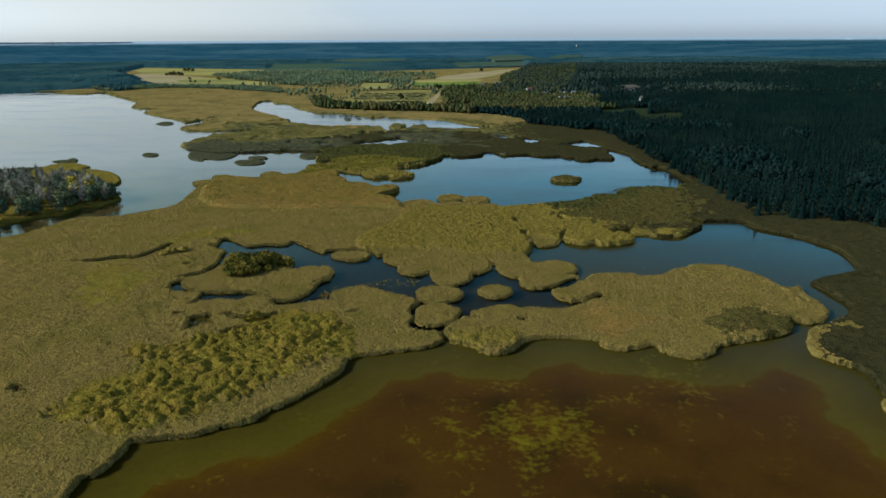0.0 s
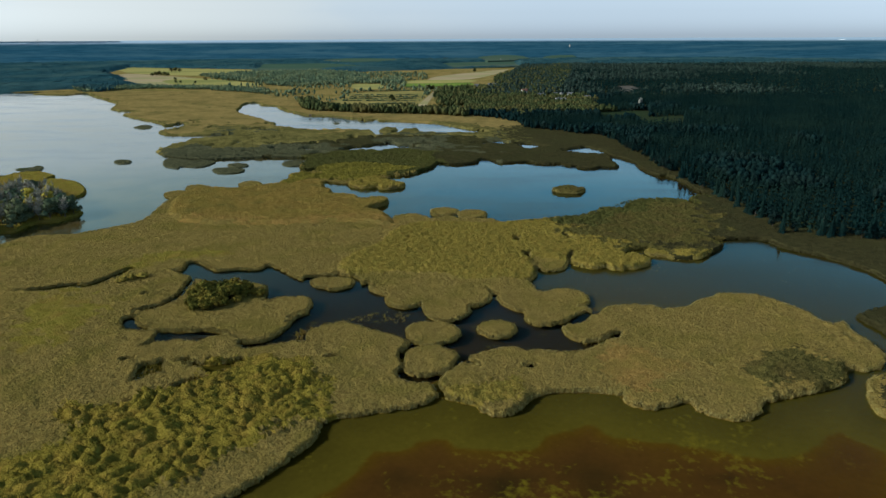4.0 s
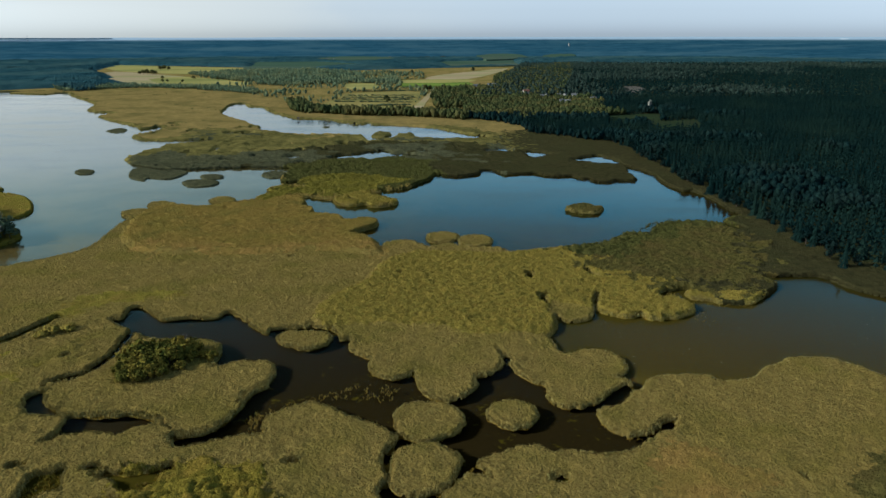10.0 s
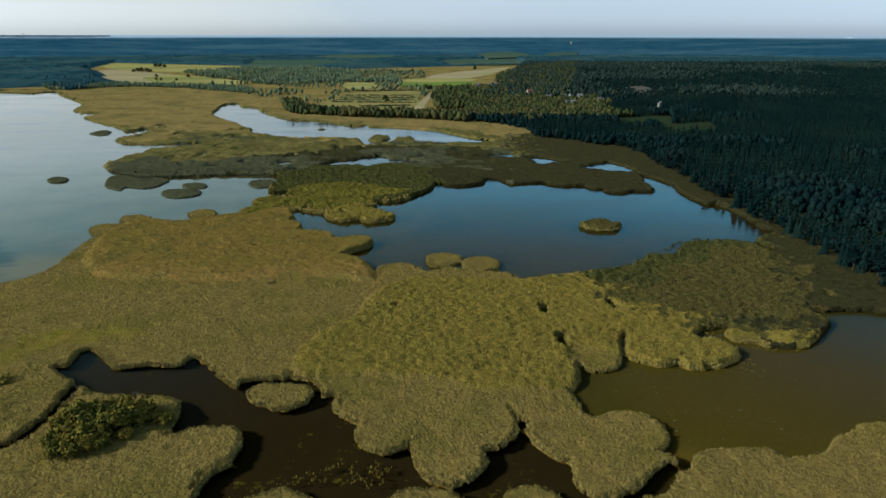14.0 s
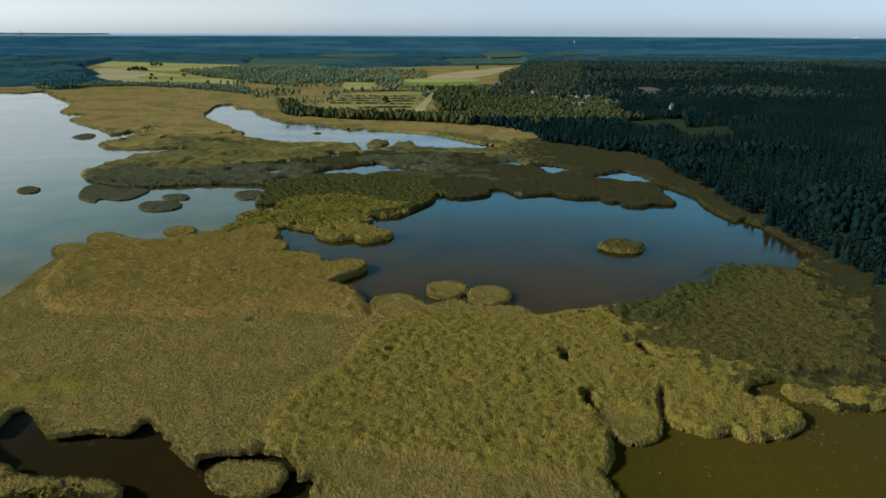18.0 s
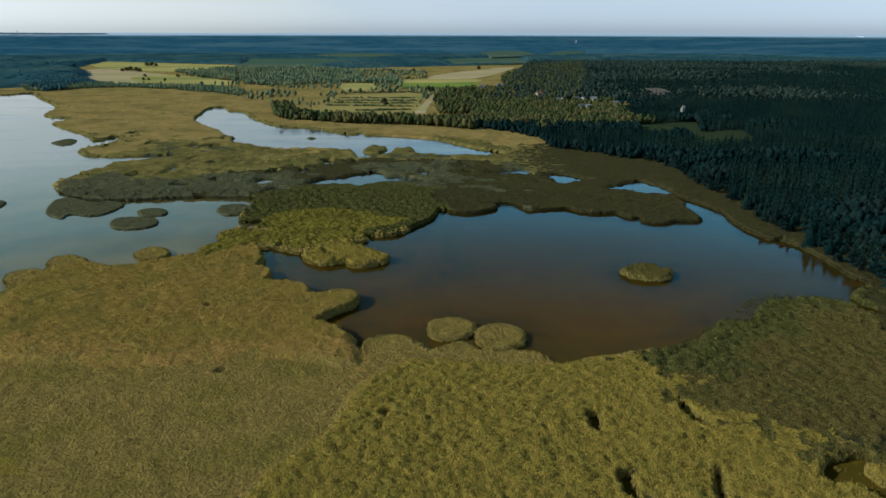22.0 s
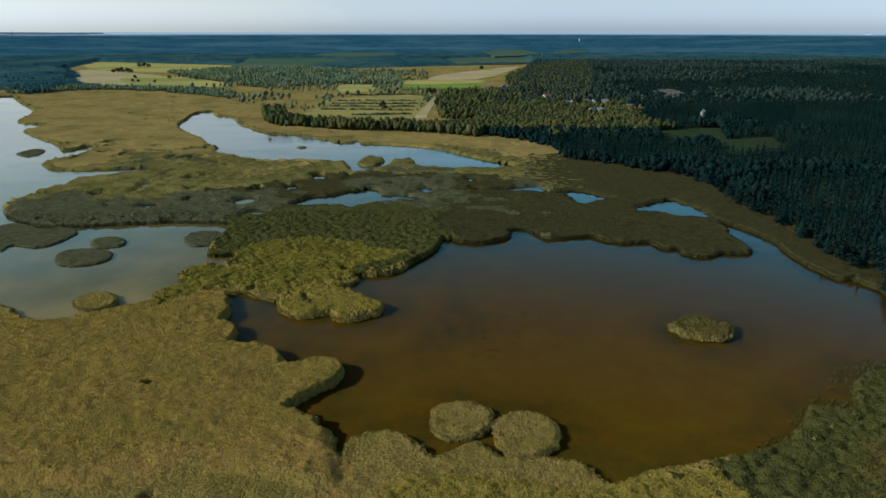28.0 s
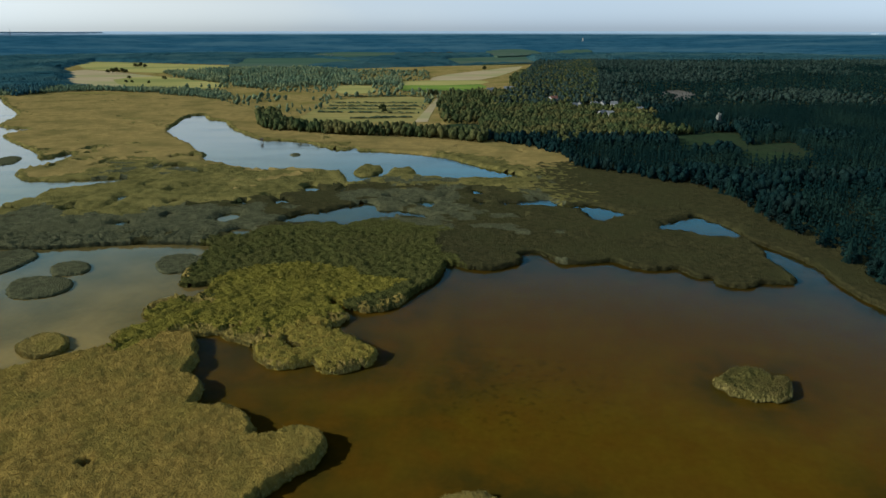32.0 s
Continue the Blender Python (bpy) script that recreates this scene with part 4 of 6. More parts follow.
BEDS = {
    "cattail_south": rounded([(-110, 196), (-102.5, 200), (-93, 203), (-88.5, 211.5), (-80, 210.5), (-70, 215.5), (-61, 220), (-51.5, 222.5), (-38.5, 220), (-35, 212), (-32.5, 193.5), (-40, 188), (-44.5, 180.5), (-51.5, 176.5), (-55, 170.5), (-59.5, 164.5), (-66, 159), (-73, 155), (-79.5, 150.5), (-91.5, 150.5), (-103, 155.5), (-104.5, 168.5), (-97.5, 178), (-103.5, 187)]),
    "cattail_mid": rounded([(-40.5, 303), (-43.5, 323), (-28, 352.5), (-25, 367), (-10, 385), (31, 383), (60, 389), (80, 380), (104, 352), (99, 335.5), (132.5, 332.5), (123.5, 323.5), (102.5, 329.5), (61, 317.5), (45.5, 324.5), (42, 298.5), (22.5, 295.5), (5.5, 299), (-12, 302.5), (-30.5, 306.5)]),
    "olive_east": rounded([(61.5, 379.5), (68, 390.5), (87, 403), (107, 420), (131, 440), (160, 444.5), (151, 375), (138, 342.5), (100, 338), (76, 357), (69.5, 366.5)]),
    "shore_dark": rounded([(60, 396), (87, 405), (101, 420), (125, 436), (165, 446), (168, 430), (142, 421), (126, 408), (110, 395), (92, 383), (72, 379), (58, 384)]),
    "rusty_west": rounded([(-162, 416), (-169, 467), (-141, 476), (-120.5, 482), (-104, 494.5), (-86, 497), (-74, 484), (-66, 458), (-46, 450), (-24, 444), (-22, 428), (-34, 414), (-31.5, 406), (-26.5, 383.5), (-52, 389.5), (-91, 385.5), (-127.5, 386), (-145, 392)]),
    "rusty_edge": rounded([(-150, 391), (-127.5, 384), (-91, 383), (-52, 387), (-26, 381), (-28, 391), (-52, 397), (-91, 393), (-127, 395), (-148, 402)]),
    "sedge_mid": rounded([(-249.5, 586.5), (-256, 622), (-248, 648), (-231, 660), (-207, 645), (-183, 642), (-165, 662), (-123, 675), (-74, 719), (-8.5, 709), (47, 705), (79, 666), (109, 606), (153, 584), (141, 539.5), (86, 556.5), (32, 561), (1.5, 557), (-7.5, 607), (-56.5, 601), (-100, 591), (-145, 591), (-188, 576), (-205.5, 545.5)]),
    "neck_brown": rounded([(6.5, 667), (45.5, 691), (76.5, 651), (107, 600), (153, 584), (142.5, 539.5), (105, 532), (84.5, 550.5), (31.5, 556.5), (3, 551.5)]),
    "green_upper": rounded([(-114, 607), (-61, 632), (-7.5, 619), (1.5, 557), (-13.5, 525.5), (-34, 512), (-44.5, 519), (-68.5, 540.5), (-102, 533.5), (-110, 549)]),
    "green_lower": rounded([(-113, 495), (-110.5, 514.5), (-110, 527.5), (-95.5, 531.5), (-93.5, 546), (-87.5, 560), (-74.5, 567.5), (-59, 567.5), (-37, 555.5), (-21, 542), (-31, 522.5), (-42, 525.5), (-42.5, 511.5), (-47, 501.5), (-61.5, 488), (-78, 498), (-92.5, 499), (-106.5, 489)]),
    "green_tip": rounded([(-64.5, 488), (-61.5, 494.5), (-55, 500.5), (-47, 503.5), (-34.5, 499), (-21, 483.5), (-23.5, 472), (-33.5, 468.5), (-56, 472), (-62, 478)]),
    "clump_patch": rounded([(103, 220.5), (113, 225), (125.5, 228.5), (128.5, 220), (121.5, 208.5), (107.5, 199.5), (98, 198), (96, 206)]),
    "rust_patch": rounded([(52.5, 220), (61, 227.5), (73, 229), (80, 222), (76, 211), (60, 205), (51.5, 209)]),
    "south_tip": rounded([(2, 201), (9.5, 212.5), (20.5, 212), (28, 204.5), (25.5, 195), (18, 191), (10, 192.5)]),
    "lime_strip": rounded([(-146.5, 317), (-145, 321.5), (-137, 330.5), (-129.5, 335.5), (-111.5, 338.5), (-102.5, 331), (-100.5, 323), (-111.5, 325), (-118.5, 324), (-130.5, 318.5), (-136, 314.5)]),
    "lime_strip_b": rounded([(-155, 250.5), (-156.5, 282.5), (-139, 278.5), (-130.5, 244), (-135.5, 227)]),
}
BED_KIND = {"cattail_south": 7, "cattail_mid": 1, "olive_east": 11, "shore_dark": 5, "rusty_west": 2, "rusty_edge": 12, "sedge_mid": 3, "neck_brown": 8, "green_upper": 5, "green_lower": 4, "green_tip": 1, "clump_patch": 11, "rust_patch": 12, "south_tip": 1, "lime_strip": 6, "lime_strip_b": 6}
FOREST = np.array([(19.5, 902), (49, 887), (77.5, 854), (97.5, 818), (99, 772), (129, 749), (144.5, 728), (167, 708), (177, 674), (173, 630), (175.5, 594.5), (176, 556), (181, 385), (181.5, 360.5), (260, 330), (285, 240), (340, 200), (1800, 200), (2200, 2400), (300, 2400)], float)
NORTH = np.array([(-1400, 1300), (-760, 1310), (-545, 1335), (-400, 1290), (-316, 1240), (-235, 1120), (-190, 975), (-100, 925), (0, 903), (30, 895), (300, 2500), (-1400, 2500)], float)
FAR_WOODS = np.array([(-2600, 1500), (-900, 1290), (-640, 1480), (-1000, 2050), (-1100, 2420), (-560, 2200), (-300, 2000), (200, 2250), (330, 2350), (2300, 2350), (2600, 3000), (-2600, 3000)], float)
WOODS = {
    "belt_pond": rounded([(-206, 1021), (-182.5, 966), (-150, 950), (-101, 928), (-46, 918), (3, 901), (33, 882), (42, 905), (5, 926), (-45, 943), (-100, 953), (-148, 976), (-172, 1000), (-190, 1060), (-215, 1072)]),
    "wood_village": rounded([(-6.5, 1207), (6.5, 1325), (62, 1371), (113, 1422), (183, 1858), (467.5, 2392), (153.5, 970), (66, 952), (40, 991), (4, 1013)]),
    "forest_nw": rounded([(-719, 1374), (-668, 1446), (-784, 1683), (-916, 1861), (-1095, 2232), (-1320, 2471), (-1508, 2593)]),
    "belt_nw": rounded([(-678, 1310), (-627, 1374), (-545, 1393), (-392, 1309), (-316, 1260), (-348.5, 1363), (-435, 1423), (-570, 1445), (-690, 1503), (-788, 1480)]),
    "belt_mid": rounded([(-668, 1901), (-539, 1967), (-426.5, 2088), (-219.5, 1900), (-158.5, 1606), (-96.5, 1681), (-80, 1513), (-189, 1514), (-325.5, 1444), (-404.5, 1540), (-531.5, 1682)]),
}
FIELDS = {
    "track": [(-32, 1022), (-9, 1283), (-4, 1259), (-14.5, 1085), (-17, 1026)],
    "field_tan": [(-722, 1540), (-868, 1822), (-904, 1991), (-678, 1802), (-434, 1566), (-451.5, 1467), (-575.5, 1456), (-666, 1515)],
    "field_yellow": [(-1102, 2328), (-1063, 2396), (-798, 2262), (-563.5, 2143), (-553.5, 1967), (-651, 1860), (-811, 1945), (-930, 2039)],
    "field_low": [(-670, 1652), (-618, 1748), (-404.5, 1540), (-397.5, 1456), (-521.5, 1445)],
    "field_lime": [(-187.5, 1502), (-131, 1501), (-112.5, 1372), (-166.5, 1362)],
    "field_strip": [(-156, 1036), (-164.5, 1113), (-153.5, 1174), (-32.5, 1173), (-31, 1026)],
    "field_strip_b": [(-159.5, 1259), (-54.5, 1308), (-19, 1259), (-32.5, 1173), (-153.5, 1174)],
    "field_green": [(-70, 1513), (71.5, 1538), (65, 1422), (7, 1381), (-64, 1401)],
    "field_gold": [(10.5, 1800), (110.5, 1965), (223.5, 2140), (156.5, 1858), (78, 1649), (-25, 1634)],
    "field_gold_b": [(-75, 1606), (77, 1634), (71.5, 1538), (-70, 1513)],
    "meadow_east": [(4, 1004), (40.5, 1004), (37, 941), (8.5, 934)],
    "meadow_e2": [(216.5, 923), (292.5, 947), (266.5, 863), (202, 836)],
    "meadow_e3": [(246.5, 863), (317, 884), (300, 812), (239, 783)],
    "quarry": [(351.5, 1370), (397.5, 1410), (401.5, 1333), (339, 1242)],
    "field_far": [(-678, 2590), (-435, 2633), (-232.5, 2394), (-400, 2010), (-560, 2060)],
    "field_far_b": [(190.5, 3174), (370, 3468), (396, 2929), (194, 2631)],
    "field_far_c": [(10, 2540), (30, 2620), (312, 2760), (290, 2320), (40, 2190)],
    "field_far_d": [(-472.5, 2725), (-418.5, 3048), (-206, 2988), (-166, 2724), (-311.5, 2589)],
    "field_far_e": [(451, 2928), (554.5, 3313), (672, 3388), (596.5, 2985)],
}
SPARSE = [
    ("sparse_reeds", "yellow-green plants in a muddy cleft", [(-79, 206.5), (-80, 209.5), (-78.5, 213.5), (-74, 214.5), (-69, 215.5), (-70, 212.5), (-74, 210), (-76.5, 207)], 0.55, 0.62, TUSSOCK_BLADE),
    ("sparse_reeds", "thin yellow-green plants standing in dark water", [(-50.5, 237.5), (-51.5, 248), (-45, 253.5), (-35.5, 258), (-22.5, 264.5), (-10.5, 264), (-11.5, 252.5), (-14, 254.5), (-22, 257), (-35, 254.5), (-45, 248.5), (-44.5, 239)], 0.8, 0.5, CATTAIL_BLADE),
    ("sparse_reeds", "thin brown reeds beyond the cattail island", [(89.5, 311.5), (96, 314.5), (101.5, 319), (107, 317), (107, 310.5), (99.5, 307), (92.5, 307.5)], 1.1, 0.4, REED_BLADE),
    ("sparse_reeds", "dark broken water plants along the pond edge", [(76, 397), (93.5, 411.5), (109, 426), (127.5, 442.5), (139.5, 442.5), (126.5, 422.5), (102.5, 406.5), (84.5, 394.5)], 0.55, 0.62, FERN_BLADE),
    ("sparse_reeds", "thin brown reeds in the narrow channel", [(-50.5, 237.5), (-50.5, 245), (-49, 249.5), (-44.5, 251), (-44.5, 248), (-45, 244), (-44, 239), (-47, 238)], 0.55, 0.62, RUSTY_BLADE),
    ("sparse_reeds", "thin reeds and debris at the pond edge", [(94, 335.5), (100, 333.5), (105.5, 326.5), (120, 323), (133.5, 329.5), (126.5, 323), (116.5, 320), (103.5, 323), (97, 330.5)], 0.8, 0.45, REED_BLADE),
    ("sparse_reeds", "yellow-green plants filling a muddy hollow", [(-94.5, 213), (-95.5, 219.5), (-95.5, 223.5), (-92, 225.5), (-90, 228.5), (-88, 226), (-87.5, 222.5), (-84, 217), (-87.5, 217), (-89.5, 214.5), (-91.5, 212)], 0.55, 0.62, TUSSOCK_BLADE),
    ("sparse_reeds", "rusty plants filling a muddy hollow", [(-81.5, 222.5), (-79.5, 223.5), (-80.5, 227.5), (-78, 225.5), (-74, 224), (-67.5, 226), (-63.5, 228), (-62, 225), (-64.5, 222.5), (-64.5, 218.5), (-68.5, 215.5), (-72.5, 216.5), (-75.5, 220), (-79, 221.5)], 0.55, 0.62, RUSTY_BLADE),
]


def shore(x, y):
    """Metres from the water's edge (positive on land), and which island a place belongs to (-1: the mainland)."""
    wet = np.full(np.shape(x), -30.0)
    for key, line in WATERS.items():
        wet = np.maximum(wet, inside(x, y, line) - (0.9 if key in ("gap_pool", "moat", "mud_pool", "arm_west", "mud_hollow", "mud_hollow_b", "mud_hollow_c") else 0.0))
    best, owner = -wet, np.full(np.shape(x), -1)
    for k, line in enumerate(ISLES.values()):
        d = inside(x, y, line)
        owner = np.where(d > best, k, owner)
        best = np.maximum(best, d)
    wide = np.clip(y / 500, 0.95, 2.0)
    ragged = np.where((owner >= 0) & (y > 440), 0.4, 1.0)
    best = best + ((0.5 - lobes(x, y, 5.5, 3)) * 0.9 * wide + (0.5 - lobes(x, y, 2.2, 4)) * 0.9 + (grainy(x, y, 1.9, 8) - 0.5) * 0.8) * ragged
    # little pools all through the sedge, fewer farther on
    swamp = np.clip(1 - np.abs(y - 672) / 80, 0, 1) * np.clip((x + 330) / 60, 0, 1) * np.clip((70 - x) / 60, 0, 1)
    meadow = np.clip(1 - np.abs(y - 820) / 120, 0, 1) * np.clip((-20 - x) / 60, 0, 1)
    level = 1.02 - 0.27 * swamp - 0.14 * meadow
    pool = (level - grainy(x, y * 0.75, 11, 61) + (0.5 - grainy(x, y, 4, 62)) * 0.12) * 26
    best = np.where(owner < 0, np.minimum(best, np.maximum(pool, -2.5)), best)
    return best, owner


def cover(x, y):
    """Which plants grow at a place: the number of the bed."""
    jitter = np.where(y > 612, 7.0, 4.0)
    u = x + (grainy(x, y, 15, 21) - 0.5) * 16 + (grainy(x, y, 4, 22) - 0.5) * 6 + (hashed(x * 3, y * 3, 25) - 0.5) * jitter
    v = y + (grainy(x, y, 15, 23) - 0.5) * 16 + (grainy(x, y, 4, 24) - 0.5) * 6 + (hashed(x * 3, y * 3, 26) - 0.5) * jitter
    kind = np.zeros(np.shape(x), int)
    for name, line in BEDS.items():
        loose = {"olive_east": 26.0, "shore_dark": 8.0, "lime_strip": 4.0, "lime_strip_b": 16.0}.get(name, 0.0)
        crisp = {"cattail_mid": 0.3, "rusty_west": 0.5}.get(name, 1.0)
        kind = np.where(inside(x + (u - x) * crisp + (grainy(x, y, 3.5, 29) - 0.5) * loose, y + (v - y) * crisp + (grainy(x, y, 3.5, 38) - 0.5) * loose, line, 4.0) > 0, BED_KIND[name], kind)
    wood = inside(u, v, FOREST, 95.0)
    brown = (((wood > -80) & (v < 780)) | ((u > 126 + np.clip((v - 190) * 0.5, 0, 32)) & (v < 350))) & (u > 96)
    kind = np.where((kind == 0) & brown, 8, kind)
    # dark sedge and haze-paled tan reed run into one another in blots
    blot = grainy(x, y * 0.8, 34, 27) + (grainy(x, y, 9, 28) - 0.5) * 0.5
    kind = np.where((kind == 0) & (y > 590), 9, kind)
    moss = grainy(x, y * 0.7, 30, 33) * 0.6 + grainy(x, y, 10, 34) * 0.4 + np.clip((x + 120) / 500, -0.1, 0.12)
    kind = np.where((kind == 3) & (moss > 0.56), 8, kind)
    kind = np.where((kind == 8) & (y > 520) & (x < 60) & (moss < 0.46), 3, kind)
    edge = 812 + (grainy(x, y, 60, 35) - 0.5) * 150 + (blot - 0.7) * 110 + np.clip(x + 100, -200, 200) * 0.15 + (hashed(x * 5, y * 5, 36) - 0.5) * (16 + 0.3 * np.clip(x + 20, 0, 130))
    kind = np.where((kind == 9) & (y < edge), np.where(x + (hashed(x * 5, y * 5, 37) - 0.5) * 50 > 75, 8, 10), kind)
    return np.where((kind == 10) & (blot > 0.86) & (y < 790), 3, kind)


# height, relief, size of a hummock, blades' height, tufts per square metre
GROWTH = [(1.1, 0.8, 1.5, 0.5, 1.75), (1.9, 1.5, 3.1, 0.65, 1.7), (2.7, 0.8, 2.4, 0.55, 1.9), (1.6, 1.2, 4.4, 0.5, 0.8), (1.7, 1.3, 4.6, 0.5, 1.4), (1.8, 1.3, 4.2, 0.6, 1.0), (1.2, 0.35, 1.8, 0.4, 0.9), (1.5, 2.3, 4.6, 0.5, 1.7), (1.7, 0.5, 2.0, 0.5, 1.0), (1.5, 0.4, 2.4, 0.45, 1.0), (1.7, 1.6, 4.4, 0.5, 0.8), (1.9, 1.5, 3.1, 0.65, 1.5), (1.15, 0.85, 1.5, 0.5, 1.6)]
GROWTH_LOOK = [
    ("reed_bed", "dense tan reed bed standing in shallow water", REED, REED_BLADE),
    ("cattail_bed", "hummocky yellow-green cattail bed at the water", CATTAIL, CATTAIL_BLADE),
    ("rusty_reed_bed", "tall rust-brown reed bed beside the open lake", RUSTY, RUSTY_BLADE),
    ("sedge_bed", "dark brown-green sedge swamp between the ponds", SEDGE, SEDGE_BLADE),
    ("rush_bed", "bright green tussocky rush bed beside the brown pond", GREEN, GREEN_BLADE),
    ("dark_rush_bed", "dark green rush bed around small blue pools", FERN, FERN_BLADE),
    ("lime_sedge_bed", "low lime-green sedge patch amid the reeds", LIME, LIME_BLADE),
    ("tussock_bed", "bright yellow-green tussocks of cattail in heaps", TUSSOCK, TUSSOCK_BLADE),
    ("brown_reed_bed", "brown reed fringe between water and forest, shade in its colour", SHADED_BROWN, SHADED_BROWN_BLADE),
    ("pale_reed_bed", "tan reed bed before the far pond, paled with painted haze", PALE_REED, PALE_BLADE),
    ("olive_sedge_bed", "olive sedge hummocks between dark swamp and pale reeds", OLIVE, OLIVE_BLADE),
    ("dim_rush_bed", "olive rush bed at the brown pond's corner, dimmed by painted shade", DIM, DIM_BLADE),
    ("russet_reed_bed", "russet patch of dry reed on the broad spit", RUSSET, RUSSET_BLADE),
]


def standing(x, y, d, kind, owner):
    """The height of the plants' top; on the mainland tall beds slope down to the low reeds round them."""
    g = np.array(GROWTH)[kind]
    for kinds, names, slope in (((1, 11, 5), ("cattail_mid", "olive_east", "shore_dark", "clump_patch", "south_tip"), 4), ((2,), ("rusty_west",), 3.5), ((7,), ("cattail_south",), 8)):
        deep = np.maximum.reduce([inside(x, y, BEDS[n], 8.0) for n in names])
        here = np.isin(kind, (0, 12, *kinds)) & (owner < 0) & (y < 500) & (deep > -7.9)
        lift = np.clip((deep + slope * 0.4) / slope, 0, 1)
        for c in (0, 1):
            g[..., c] = np.where(here, GROWTH[0][c] + (GROWTH[kinds[0]][c] - GROWTH[0][c]) * lift, g[..., c])
    dome = np.clip(1 - lobes(x, y, 1.0 * 3.1, 11), 0, 1)
    fine = np.clip(1 - lobes(x, y, 1.45, 12), 0, 1)
    u, v = (x * 0.92 + y * 0.4) * 0.62 + (grainy(x, y, 5, 17) - 0.5) * 4, (y * 0.92 - x * 0.4) * 1.1 + (grainy(x, y, 5, 18) - 0.5) * 5
    near_two = lobes(u, v, 3.3, 13), lobes(u, v, 3.3, 13, 2)
    heap = np.where(y > 612, np.clip(1.05 - 1.15 * lobes(x, y * 1.3, 8.0, 13), 0, 1), np.clip((near_two[1] - near_two[0]) * 2.2, 0, 1) ** 0.7)
    clump = np.clip(1.1 - 1.3 * lobes(x + (grainy(x, y, 5, 16) - 0.5) * 4, y, 3.1, 14), 0, 1)
    tuft = np.where(g[..., 2] > 4.3, heap * (0.55 + 0.7 * grainy(x, y, 6, 19)) + fine * 0.35, np.where(g[..., 2] > 4, clump + fine * 0.2, np.where(g[..., 2] > 2.2, dome * 0.6 + fine * 0.75, fine * 0.8 + 0.15 * dome)))
    top = g[..., 0] + g[..., 1] * (tuft - 0.45) + (grainy(x, y, 11, 15) - 0.5) * 0.5 + (grainy(x * 0.8 + y * 0.5, y - x * 0.4, 3.2, 14) - 0.5) * 0.55
    top = top + 0.3 * np.clip(1 - np.abs(d - 1.2) / 1.2, 0, 1)
    rise = np.clip(d / 0.9, 0, 1) ** 0.6
    return top * rise - 0.15 * (1 - rise)


# ---- mesh builders ----
def mesh_of(name, verts, tris, materials, index=None, smooth=False):
    me = bpy.data.meshes.new(name)
    verts, tris = np.asarray(verts, np.float32), np.asarray(tris, np.int32)
    n = tris.shape[1]
    me.vertices.add(len(verts))
    me.vertices.foreach_set("co", verts.ravel())
    me.loops.add(tris.size)
    me.loops.foreach_set("vertex_index", tris.ravel())
    me.polygons.add(len(tris))
    me.polygons.foreach_set("loop_start", np.arange(0, tris.size, n, dtype=np.int32))
    me.polygons.foreach_set("use_smooth", np.full(len(tris), smooth))
    for m in materials if isinstance(materials, (list, tuple)) else [materials]:
        me.materials.append(m)
    if index is not None:
        me.polygons.foreach_set("material_index", np.asarray(index, np.int32))
    me.update(calc_edges=True)
    return me


def packed(verts, tris):
    used, back = np.unique(tris, return_inverse=True)
    return verts[used], back.reshape(tris.shape)


def part(name, data, parent, label="", kind=""):
    """Links a mesh, or a bmesh with its material as a pair, as one part of a thing."""
    if isinstance(data, tuple):
        bm, material = data
        data = bpy.data.meshes.new(name)
        bm.to_mesh(data)
        bm.free()
        data.materials.append(material)
    ob = new(name, data)
    ob.parent = parent
    return tagged(ob, label, kind=kind)


def box(bm, size, m=Matrix(), bevel=0.0):
    made = bmesh.ops.create_cube(bm, size=1.0, matrix=m @ Matrix.Diagonal((*size, 1)))["verts"]
    if bevel:
        bmesh.ops.bevel(bm, geom=list({e for v in made for e in v.link_edges}), offset=bevel, segments=1, affect="EDGES")
    return bm


# ---- ground and water ----
def spread(a, b, step, far, grow):
    """Coordinates a to b at even steps, and then wider and wider out to far on both sides."""
    mid = list(np.arange(a, b + step, step))
    s = step
    while mid[-1] < far[1]:
        s *= grow
        mid.append(mid[-1] + s)
    s = step
    while mid[0] > far[0]:
        s *= grow
        mid.insert(0, mid[0] - s)
    return np.array(mid)


def build_ground():
    xs, ys = spread(-320, 240, 4.0, (-4900, 4900), 1.12), spread(-80, 720, 4.0, (-2500, 4900), 1.09)
    x, y = np.meshgrid(xs, ys)
    d, _ = shore(x, y)
    d = d - 3.0
    depth = np.clip(-d / 26, 0, 1)
    depth = depth * np.where(inside(x, y, WATERS["east_pond"], 12.0) > -6, 0.45, 1.0)
    rough_bed = (grainy(x, y, 14, 31) - 0.5) * 0.25 * depth
    z = np.where(d > 0, 0.25 * np.clip(d / 3, 0, 1) + 0.25 * grainy(x, y, 18, 30) * np.clip(d / 6, 0, 1), -0.12 - 0.72 * depth + rough_bed)
    z = z - 0.34 * depth * (inside(x, y, WATERS["south_lake"], 12.0) > 6)
    trench = np.maximum.reduce([inside(x, y, WATERS[k], 12.0) for k in ("central_channel", "channel_arms", "arm_west", "moat", "mud_pool")])
    z = np.where((trench > -7) & (inside(x, y, WATERS["south_lake"], 12.0) < -9), np.minimum(z, -1.5), z)
    nx, ny = len(xs), len(ys)
    i = (np.arange(ny - 1)[:, None] * nx + np.arange(nx - 1)).ravel()
    quads = np.stack([i, i + 1, i + nx + 1, i + nx], 1)
    me = mesh_of("ground", np.stack([x, y, z], -1).reshape(-1, 3), quads, GROUND, smooth=True)
    return tagged(new("ground", me), "marshy lowland with silty pond beds and woodland floor", "ground", kind="structure")


